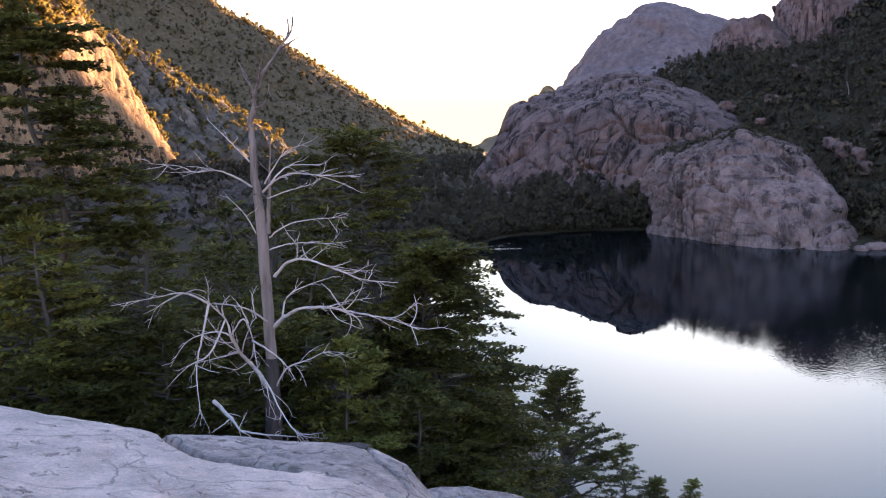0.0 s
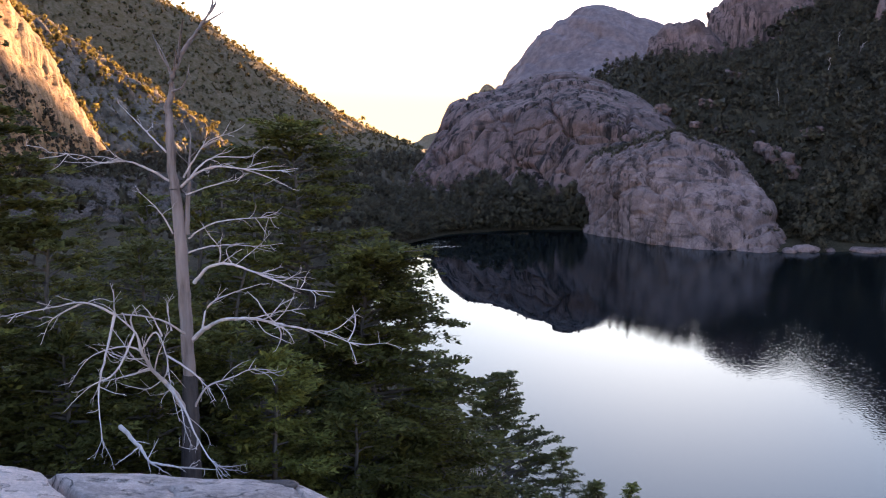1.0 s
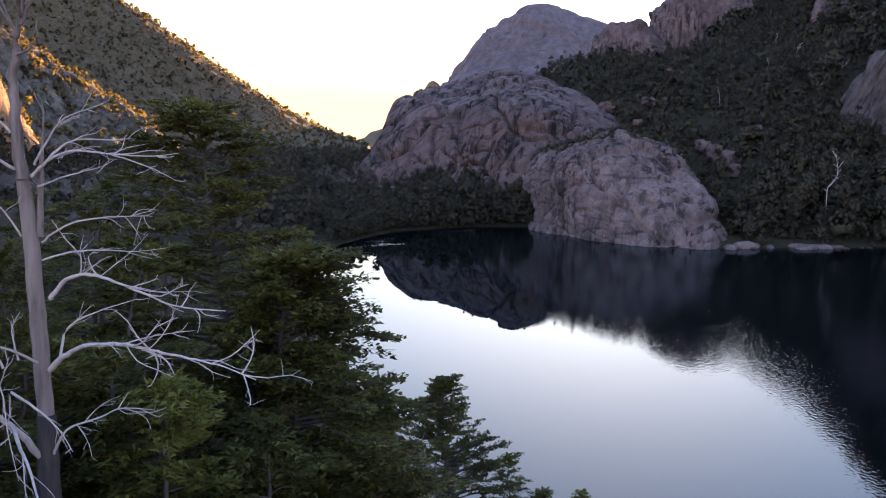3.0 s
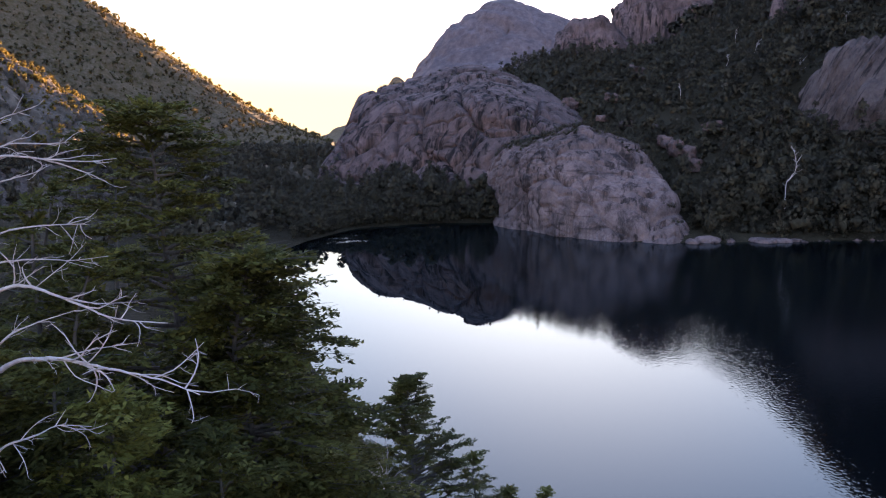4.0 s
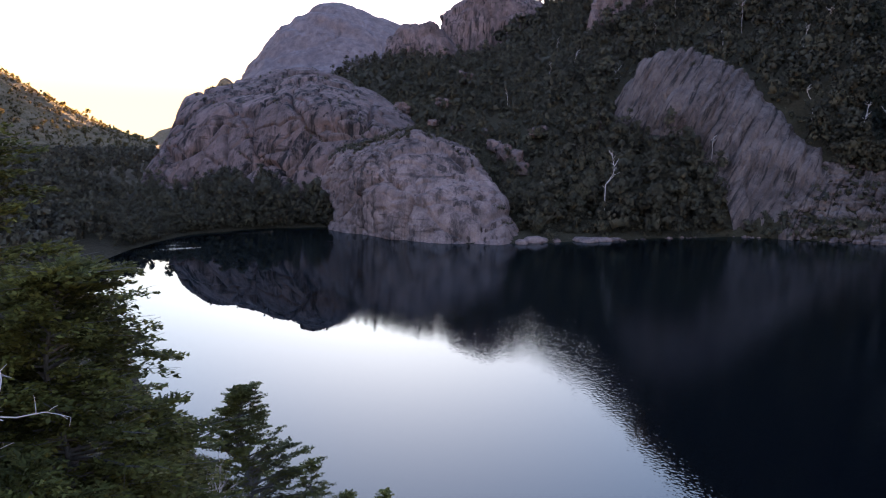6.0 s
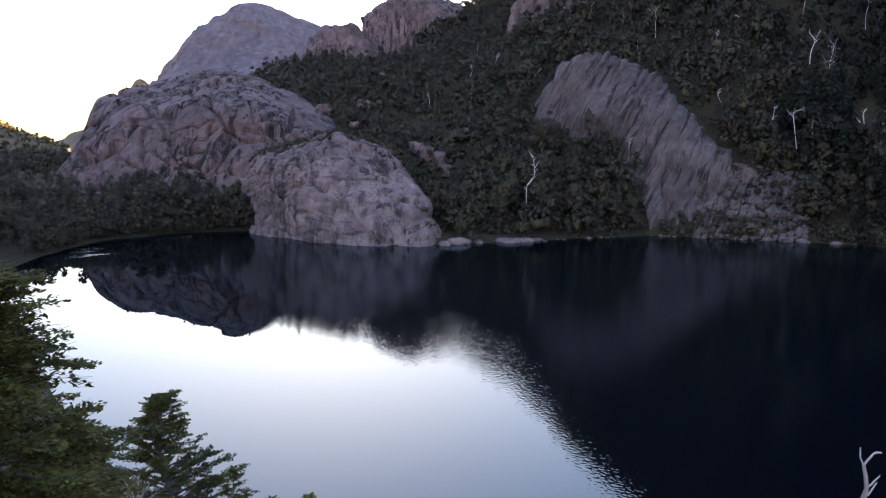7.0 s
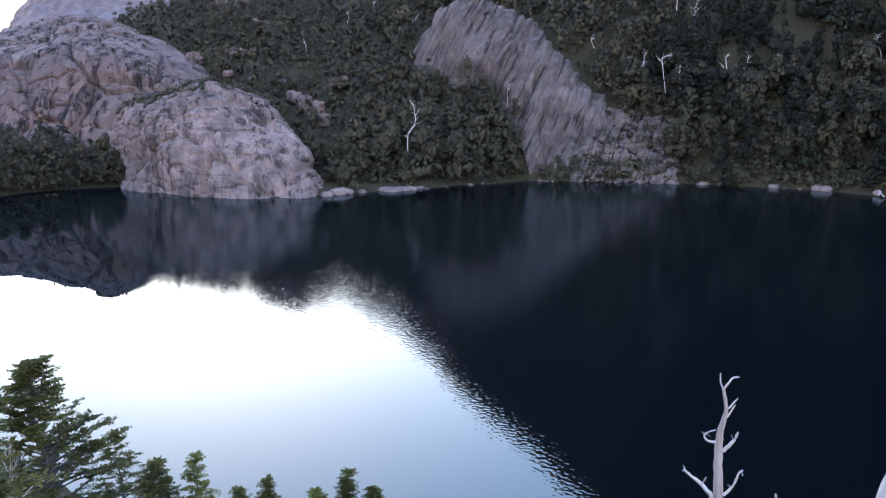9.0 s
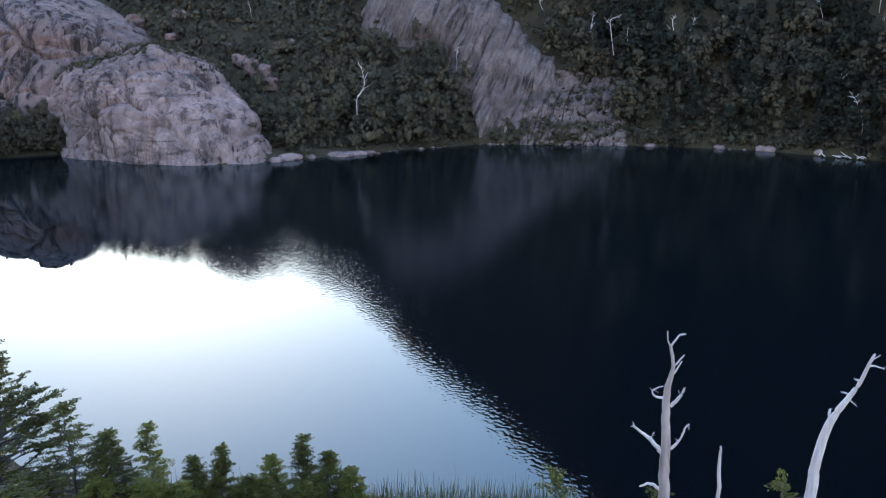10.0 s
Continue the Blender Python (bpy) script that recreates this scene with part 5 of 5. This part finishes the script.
# trees further down the slope and on the shore
mother = beech_to("beech_tree", "dark evergreen beech on the wooded slope", -12.0, 34.0, ground_at(-12.0, 34.0) + 8.0, 2.8, 301, limbs=40, sprays=7, per=24, size=0.14, spray=1.05, low=0.15, power=0.7, tri=True, group="slope trees")
mother2 = beech_to("beech_tree", "dark evergreen beech on the wooded slope", -7.0, 30.0, ground_at(-7.0, 30.0) + 7.0, 2.6, 302, limbs=40, sprays=7, per=24, size=0.14, spray=1.05, low=0.10, power=0.6, tri=True, group="slope trees")
rng = random.Random(7)
for k in range(110):
    b, r = rng.uniform(-40, -2), rng.uniform(20, 120)
    x, y = r * math.sin(radians(b)), r * math.cos(radians(b))
    if ground_at(x, y) < 0.6 or (b > -6 and 45 < r < 60):
        continue
    s = rng.uniform(0.6, 1.0) * (0.75 if r < 28 else 1.0)
    copy_thing(mother if k % 2 else mother2, pose(*foot(x, y), 0, 0, rng.uniform(0, 360)) @ Matrix.Scale(s, 4))
for k, (x, y, top, spread) in enumerate([(11.5, 38.0, 6.2, 1.1), (13.2, 37.6, 4.2, 1.0), (14.4, 37.0, 4.6, 0.75), (16.3, 36.1, 3.9, 1.2), (17.75, 35.4, 4.7, 0.8), (18.6, 34.8, 3.9, 1.1), (19.5, 34.2, 3.0, 1.0), (10.0, 38.8, 6.0, 1.6), (15.2, 36.0, 3.2, 1.6), (12.3, 37.0, 3.4, 1.8), (8.6, 40.0, 7.2, 2.2), (10.1, 40.2, 5.2, 1.9), (11.0, 37.2, 3.9, 1.8), (13.6, 35.8, 2.6, 1.6), (17.2, 34.6, 2.7, 1.5), (9.2, 38.2, 4.2, 2.0)]):
    beech_to("shore_tree", "small evergreen tree on the near shore", x, y, top, spread * 1.2, 400 + k, limbs=70, sprays=9, per=34, size=0.058, spray=0.50, low=0.05, power=1.15, rise=0.45, tilt=0.15, tri=True, group="near shore trees", material=LEAF_NEAR if k % 3 else LEAF_LIGHT)
for k, (x, y, top) in enumerate([(12.2, 13.9, 13.6), (14.8, 10.4, 14.0), (13.9, 12.6, 13.2)]):
    beech_to("beech_bush", "leafy shoot below the rock", x, y, top, 0.7, 450 + k, limbs=26, sprays=6, per=30, size=0.04, spray=0.4, low=0.3, power=0.6, group="undergrowth trees")
sapling = thing("dead_sapling", "thin bare grey sapling beside the shore tree", "dead tree", "", "", (3.3, 29.8, 8.0))
limb(sapling, 0.035, (3.30, 29.8, 6.5), (3.28, 29.8, 9.1), (3.33, 29.8, 10.4), (3.42, 29.8, 11.6))
limb(sapling, 0.022, (3.28, 29.8, 8.9), (3.5, 29.8, 9.7), (3.9, 29.7, 10.2), (4.2, 29.7, 10.3))
limb(sapling, 0.022, (3.28, 29.8, 8.6), (3.1, 29.8, 9.5), (3.05, 29.8, 10.4))
limb(sapling, 0.020, (3.30, 29.8, 8.4), (3.7, 29.8, 8.9), (4.3, 29.7, 9.2))

# ---- the rock underfoot ----
def underfoot():
    rim = np.array([(-10.50, 10.90, 19.35), (-4.67, 8.55, 19.45), (-3.83, 8.30, 19.38), (-3.09, 8.22, 19.28), (-2.92, 8.30, 19.22), (-2.10, 8.59, 19.06), (-1.23, 8.71, 18.94), (-0.81, 8.70, 18.86), (-0.43, 8.43, 18.78), (-0.14, 7.90, 18.66), (0.25, 5.60, 19.05), (0.90, 4.20, 19.30), (1.60, 2.40, 19.70)])
    n, m = 250, 150
    x = np.concatenate([np.linspace(-10.5, -4.2, 50, endpoint=False), np.linspace(-4.2, 0.3, 170, endpoint=False), np.linspace(0.3, 1.6, 30)])
    e, ez = np.interp(x, rim[:, 0], rim[:, 1]), np.interp(x, rim[:, 0], rim[:, 2])
    rows = []
    for j in range(m + 14):
        u = min(j / m, 1.0)
        v = 1 - (1 - u) ** 1.5
        y = -3.5 + (e + 3.5) * v
        z = 20.75 + (ez - 20.75) * v + 0.10 * np.sin(v * math.pi) - 0.05 * np.clip((v - 0.97) / 0.03, 0, 1) ** 2
        if j > m:
            k = j - m
            y = y + 0.05 * k ** 0.7
            z = z - 0.16 * k
        rows.append(np.stack([x, y, z], 1))
    g = np.array(rows)
    # open cracks: the widest parts the rounded end block from the ledge
    for line, width, depth in (([(-2.91, 8.25), (-2.76, 8.01), (-2.61, 7.74), (-2.41, 7.50), (-2.27, 7.35), (-2.08, 7.27), (-1.92, 7.27), (-1.70, 7.12), (-1.35, 7.05)], 0.040, 0.26), ([(-0.86, 8.48), (-0.68, 7.98), (-0.50, 7.60), (-0.37, 7.27)], 0.014, 0.06), ([(-1.85, 8.08), (-1.66, 7.70), (-1.44, 7.52), (-1.24, 7.61)], 0.016, 0.05)):
        a = np.array(line)
        best = np.full(g.shape[:2], 9.0)
        for p, q in zip(a[:-1], a[1:]):
            d = q - p
            t = np.clip(((g[..., 0] - p[0]) * d[0] + (g[..., 1] - p[1]) * d[1]) / (d @ d), 0, 1)
            best = np.minimum(best, np.hypot(g[..., 0] - p[0] - t * d[0], g[..., 1] - p[1] - t * d[1]))
        g[..., 2] -= depth * np.exp(-(best / width) ** 2)
    for j in range(m + 14):
        for i in range(n):
            p = Vector(g[j, i])
            d = 0.035 * noise.fractal(p / 1.3, 0.9, 2.0, 4) + 0.012 * noise.fractal(p / 0.22, 0.9, 2.0, 3)
            q = Vector((p.x * 0.5 + p.y * 0.18, p.y * 1.5, p.z))
            d -= 0.010 * max(0.0, 0.08 - abs(noise.noise(q * 0.9))) / 0.08
            g[j, i, 2] += d
    me = mesh_of("rock_ledge", g.reshape(-1, 3), grid_faces(m + 14, n), GRANITE_NEAR, True)
    # the end block beyond the crack is greyer and spotted with lichen
    me.materials.append(GRANITE_GREY)
    mid = (g[:-1, :-1] + g[1:, 1:]) * 0.5
    line = np.interp(mid[..., 0], (-2.91, -2.76, -2.61, -2.41, -2.27, -2.08, -1.70, -1.35, -0.6, 0.3), (8.25, 8.01, 7.74, 7.50, 7.35, 7.27, 7.12, 7.05, 6.9, 5.5))
    me.polygons.foreach_set("material_index", ((mid[..., 0] > -2.91) & (mid[..., 1] > line)).astype(np.int32).ravel())
    return tagged(new("rock_ledge", me), "pale worn granite ledge with an open crack", "rock", "", "structure")


underfoot()


def boulder_mesh(name, half, seed, material, square=3.0, rough=0.12, detail=4, lump=1.0):
    bm = bmesh.new()
    bmesh.ops.create_icosphere(bm, subdivisions=detail, radius=1.0)
    off = Vector((seed * 3.7, seed * 1.3, seed * 2.1))
    for v in bm.verts:
        c = v.co
        k = (abs(c.x) ** square + abs(c.y) ** square + abs(c.z) ** square) ** (-1 / square)
        c = c * k
        c = c * (1 + rough * noise.fractal(c * 1.4 * lump + off, 0.9, 2.1, 5))
        v.co = Vector((c.x * half[0], c.y * half[1], c.z * half[2]))
    for f in bm.faces:
        f.smooth = True
    me = bpy.data.meshes.new(name)
    bm.to_mesh(me)
    bm.free()
    me.materials.append(material)
    return me


blk = tagged(new("boulder", boulder_mesh("boulder", (1.2, 0.7, 0.5), 2, GRANITE_GREY, 2.5, 0.12, 5)), "low brown-grey boulder half sunk below the ledge", "boulder")
blk.matrix_world = pose(0.2, 10.2, 17.1, 0, 8, 20)


flake = tagged(new("rock_flake", boulder_mesh("rock_flake", (0.20, 0.11, 0.016), 3, OLDBARK, 3.0, 0.2, 3)), "thin dark flake of rock lying on the block", "stone")
flake.matrix_world = pose(-1.03, 8.45, 18.93, 0, 4, 12)
lump = tagged(new("boulder", boulder_mesh("boulder", (0.55, 0.45, 0.55), 5, GRANITE_GREY, 2.4, 0.2, 4)), "pale rock at the foot of a snag", "boulder")
lump.matrix_world = pose(13.05, 12.75, 12.55, 0, 0, 20)
plinth = tagged(new("boulder", boulder_mesh("boulder", (1.3, 1.1, 3.2), 6, GRANITE_GREY, 3.0, 0.15, 4)), "tall rock standing below the ledge", "boulder")
plinth.matrix_world = pose(13.25, 12.7, 9.2, 0, 0, 50)


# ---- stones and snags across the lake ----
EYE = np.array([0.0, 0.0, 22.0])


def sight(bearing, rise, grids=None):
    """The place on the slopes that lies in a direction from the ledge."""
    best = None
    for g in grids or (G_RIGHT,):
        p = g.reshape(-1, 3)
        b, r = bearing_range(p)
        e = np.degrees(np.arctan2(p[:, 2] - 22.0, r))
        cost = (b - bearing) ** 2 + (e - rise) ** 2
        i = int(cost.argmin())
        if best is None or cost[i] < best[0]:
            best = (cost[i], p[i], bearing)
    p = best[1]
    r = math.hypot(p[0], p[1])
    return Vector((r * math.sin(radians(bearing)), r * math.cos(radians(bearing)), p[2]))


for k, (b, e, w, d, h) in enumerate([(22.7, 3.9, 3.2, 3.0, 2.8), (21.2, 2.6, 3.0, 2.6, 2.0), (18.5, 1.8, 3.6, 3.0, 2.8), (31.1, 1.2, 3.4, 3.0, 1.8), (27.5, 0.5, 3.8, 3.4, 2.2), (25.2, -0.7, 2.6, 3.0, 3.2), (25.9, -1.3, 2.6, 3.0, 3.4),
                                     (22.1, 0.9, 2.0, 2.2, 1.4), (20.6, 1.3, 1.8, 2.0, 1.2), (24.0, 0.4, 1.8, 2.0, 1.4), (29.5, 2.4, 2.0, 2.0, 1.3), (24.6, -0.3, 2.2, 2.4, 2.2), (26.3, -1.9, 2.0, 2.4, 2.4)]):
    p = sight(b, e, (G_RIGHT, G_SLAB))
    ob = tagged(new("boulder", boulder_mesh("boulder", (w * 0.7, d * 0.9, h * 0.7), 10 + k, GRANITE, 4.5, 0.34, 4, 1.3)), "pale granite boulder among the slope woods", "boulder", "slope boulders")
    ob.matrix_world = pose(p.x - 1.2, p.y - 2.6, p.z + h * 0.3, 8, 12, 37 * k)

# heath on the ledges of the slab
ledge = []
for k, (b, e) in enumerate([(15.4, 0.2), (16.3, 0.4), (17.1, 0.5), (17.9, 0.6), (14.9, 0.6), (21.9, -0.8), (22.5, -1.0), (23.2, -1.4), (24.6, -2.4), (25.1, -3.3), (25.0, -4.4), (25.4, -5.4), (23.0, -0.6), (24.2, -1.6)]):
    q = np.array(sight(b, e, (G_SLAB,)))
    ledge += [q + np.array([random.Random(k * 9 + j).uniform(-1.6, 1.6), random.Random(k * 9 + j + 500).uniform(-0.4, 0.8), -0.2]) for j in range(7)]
brow = scatter(G_SLAB[130:172], 420, 123, lambda p: (bearing_range(p)[0] > 13.5) & (bearing_range(p)[0] < 24))
forest("brow_shrubs", brow, np.random.default_rng(124).uniform(0.5, 1.8, len(brow)), BUSH_KINDS, LEAF_SLOPE, "low shrubs in the cleft above the granite slab", 125, "shrubs")
forest("ledge_heath", ledge, np.random.default_rng(120).uniform(0.5, 1.5, len(ledge)), BUSH_KINDS, LEAF_SLOPE, "low heath along the ledges of the granite slab", 121, "shrubs")

for k, (x, y, w, h) in enumerate([(88, 170, 3.0, 1.2), (93, 169.5, 1.4, 0.6), (100, 168.5, 3.2, 0.8), (104, 168.4, 2.8, 0.7), (108, 168.5, 1.5, 0.5), (84, 168.5, 2.0, 0.9), (172, 131, 2.2, 0.8), (168, 135, 1.6, 0.6), (176, 121, 2.0, 0.9), (180, 111, 2.6, 1.3),
                                  (181, 98, 2.2, 1.2), (181, 94, 1.6, 1.0), (164, 141, 1.8, 0.7)]):
    ob = tagged(new("boulder", boulder_mesh("boulder", (w, w * 0.7, h), 40 + k, GRANITE_PALE, 2.6, 0.2, 3)), "pale waterline boulder on the far shore", "boulder", "shore boulders")
    ob.matrix_world = pose(x, y, 0.1, 0, 0, 51 * k)


for k, (x, y, z, w, h) in enumerate([(161.5, 143.5, 0.2, 1.7, 0.8), (158.6, 146.6, 0.2, 1.3, 0.6)]):
    ob = tagged(new("boulder", boulder_mesh("boulder", (w, w * 0.8, h), 70 + k, GRANITE_PALE, 3.0, 0.2, 4)), "pinkish broken rock rising from the far shore", "boulder", "pink shore rocks")
    ob.matrix_world = pose(x, y, z, 0, 0, 33 * k)
for k in range(9):
    q = random.Random(40 + k)
    x, y = 178.6 + q.uniform(-2.0, 1.0), 93.5 + q.uniform(-6, 5)
    log = thing("driftwood", "bleached driftwood log on the far shore", "log", "driftwood pile", "", (x, y, 0.3))
    a, l = q.uniform(0, 6.28), q.uniform(1.5, 4.0)
    v, f = tube([(0, 0, 0), (l * 0.5 * math.cos(a), l * 0.5 * math.sin(a), q.uniform(0.1, 0.5)), (l * math.cos(a), l * math.sin(a), q.uniform(0.0, 1.4))], (0.13, 0.10, 0.05), 6, 3, 0.3, k)
    child("trunk", mesh_of("trunk", v, f, DEADWOOD, True), log)


def far_snag(p, height, seed, lean=0.1):
    rng = np.random.default_rng(seed)
    ob = thing("dead_snag", "bleached dead tree standing in the slope woods", "dead tree", "far snags", "", p)
    l = rng.normal(0, lean, 2) * height
    line = [np.array([l[0] * t ** 1.5 + rng.normal(0, 0.05) * height * (t > 0), l[1] * t ** 1.5, t * height - 0.4]) for t in (0, 0.3, 0.6, 0.85, 1.0)]
    line[0][2] = -5.0
    parts = [tube(line, np.linspace(0.008 * height + 0.05, 0.035, 5), 6, 3, 0.3, seed)]
    for k in range(rng.integers(5, 10)):
        t = rng.uniform(0.6, 0.98)
        q = spline(np.array(line), np.array([t * 3.999]))[0]
        a = rng.uniform(0, 6.28)
        d = np.array([math.cos(a), math.sin(a), rng.uniform(0.3, 1.1)]) * height * rng.uniform(0.06, 0.20)
        br = [q, q + d * 0.5 + rng.normal(0, 0.05, 3) * height * 0.5, q + d]
        parts.append(tube(br, (0.050, 0.036, 0.020), 4, 2))
        twigs(rng, br, 0.05, 1, parts)
    v, f = joined(parts)
    child("trunk", mesh_of("trunk", v, f, DEADWOOD, True), ob)


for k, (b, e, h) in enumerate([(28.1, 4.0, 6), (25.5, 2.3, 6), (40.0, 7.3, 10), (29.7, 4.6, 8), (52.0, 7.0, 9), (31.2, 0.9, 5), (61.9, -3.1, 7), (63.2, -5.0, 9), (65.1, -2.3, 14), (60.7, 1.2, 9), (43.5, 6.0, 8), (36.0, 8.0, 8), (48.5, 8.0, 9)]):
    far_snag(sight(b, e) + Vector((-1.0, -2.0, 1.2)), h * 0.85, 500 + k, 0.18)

snag_count = [0]


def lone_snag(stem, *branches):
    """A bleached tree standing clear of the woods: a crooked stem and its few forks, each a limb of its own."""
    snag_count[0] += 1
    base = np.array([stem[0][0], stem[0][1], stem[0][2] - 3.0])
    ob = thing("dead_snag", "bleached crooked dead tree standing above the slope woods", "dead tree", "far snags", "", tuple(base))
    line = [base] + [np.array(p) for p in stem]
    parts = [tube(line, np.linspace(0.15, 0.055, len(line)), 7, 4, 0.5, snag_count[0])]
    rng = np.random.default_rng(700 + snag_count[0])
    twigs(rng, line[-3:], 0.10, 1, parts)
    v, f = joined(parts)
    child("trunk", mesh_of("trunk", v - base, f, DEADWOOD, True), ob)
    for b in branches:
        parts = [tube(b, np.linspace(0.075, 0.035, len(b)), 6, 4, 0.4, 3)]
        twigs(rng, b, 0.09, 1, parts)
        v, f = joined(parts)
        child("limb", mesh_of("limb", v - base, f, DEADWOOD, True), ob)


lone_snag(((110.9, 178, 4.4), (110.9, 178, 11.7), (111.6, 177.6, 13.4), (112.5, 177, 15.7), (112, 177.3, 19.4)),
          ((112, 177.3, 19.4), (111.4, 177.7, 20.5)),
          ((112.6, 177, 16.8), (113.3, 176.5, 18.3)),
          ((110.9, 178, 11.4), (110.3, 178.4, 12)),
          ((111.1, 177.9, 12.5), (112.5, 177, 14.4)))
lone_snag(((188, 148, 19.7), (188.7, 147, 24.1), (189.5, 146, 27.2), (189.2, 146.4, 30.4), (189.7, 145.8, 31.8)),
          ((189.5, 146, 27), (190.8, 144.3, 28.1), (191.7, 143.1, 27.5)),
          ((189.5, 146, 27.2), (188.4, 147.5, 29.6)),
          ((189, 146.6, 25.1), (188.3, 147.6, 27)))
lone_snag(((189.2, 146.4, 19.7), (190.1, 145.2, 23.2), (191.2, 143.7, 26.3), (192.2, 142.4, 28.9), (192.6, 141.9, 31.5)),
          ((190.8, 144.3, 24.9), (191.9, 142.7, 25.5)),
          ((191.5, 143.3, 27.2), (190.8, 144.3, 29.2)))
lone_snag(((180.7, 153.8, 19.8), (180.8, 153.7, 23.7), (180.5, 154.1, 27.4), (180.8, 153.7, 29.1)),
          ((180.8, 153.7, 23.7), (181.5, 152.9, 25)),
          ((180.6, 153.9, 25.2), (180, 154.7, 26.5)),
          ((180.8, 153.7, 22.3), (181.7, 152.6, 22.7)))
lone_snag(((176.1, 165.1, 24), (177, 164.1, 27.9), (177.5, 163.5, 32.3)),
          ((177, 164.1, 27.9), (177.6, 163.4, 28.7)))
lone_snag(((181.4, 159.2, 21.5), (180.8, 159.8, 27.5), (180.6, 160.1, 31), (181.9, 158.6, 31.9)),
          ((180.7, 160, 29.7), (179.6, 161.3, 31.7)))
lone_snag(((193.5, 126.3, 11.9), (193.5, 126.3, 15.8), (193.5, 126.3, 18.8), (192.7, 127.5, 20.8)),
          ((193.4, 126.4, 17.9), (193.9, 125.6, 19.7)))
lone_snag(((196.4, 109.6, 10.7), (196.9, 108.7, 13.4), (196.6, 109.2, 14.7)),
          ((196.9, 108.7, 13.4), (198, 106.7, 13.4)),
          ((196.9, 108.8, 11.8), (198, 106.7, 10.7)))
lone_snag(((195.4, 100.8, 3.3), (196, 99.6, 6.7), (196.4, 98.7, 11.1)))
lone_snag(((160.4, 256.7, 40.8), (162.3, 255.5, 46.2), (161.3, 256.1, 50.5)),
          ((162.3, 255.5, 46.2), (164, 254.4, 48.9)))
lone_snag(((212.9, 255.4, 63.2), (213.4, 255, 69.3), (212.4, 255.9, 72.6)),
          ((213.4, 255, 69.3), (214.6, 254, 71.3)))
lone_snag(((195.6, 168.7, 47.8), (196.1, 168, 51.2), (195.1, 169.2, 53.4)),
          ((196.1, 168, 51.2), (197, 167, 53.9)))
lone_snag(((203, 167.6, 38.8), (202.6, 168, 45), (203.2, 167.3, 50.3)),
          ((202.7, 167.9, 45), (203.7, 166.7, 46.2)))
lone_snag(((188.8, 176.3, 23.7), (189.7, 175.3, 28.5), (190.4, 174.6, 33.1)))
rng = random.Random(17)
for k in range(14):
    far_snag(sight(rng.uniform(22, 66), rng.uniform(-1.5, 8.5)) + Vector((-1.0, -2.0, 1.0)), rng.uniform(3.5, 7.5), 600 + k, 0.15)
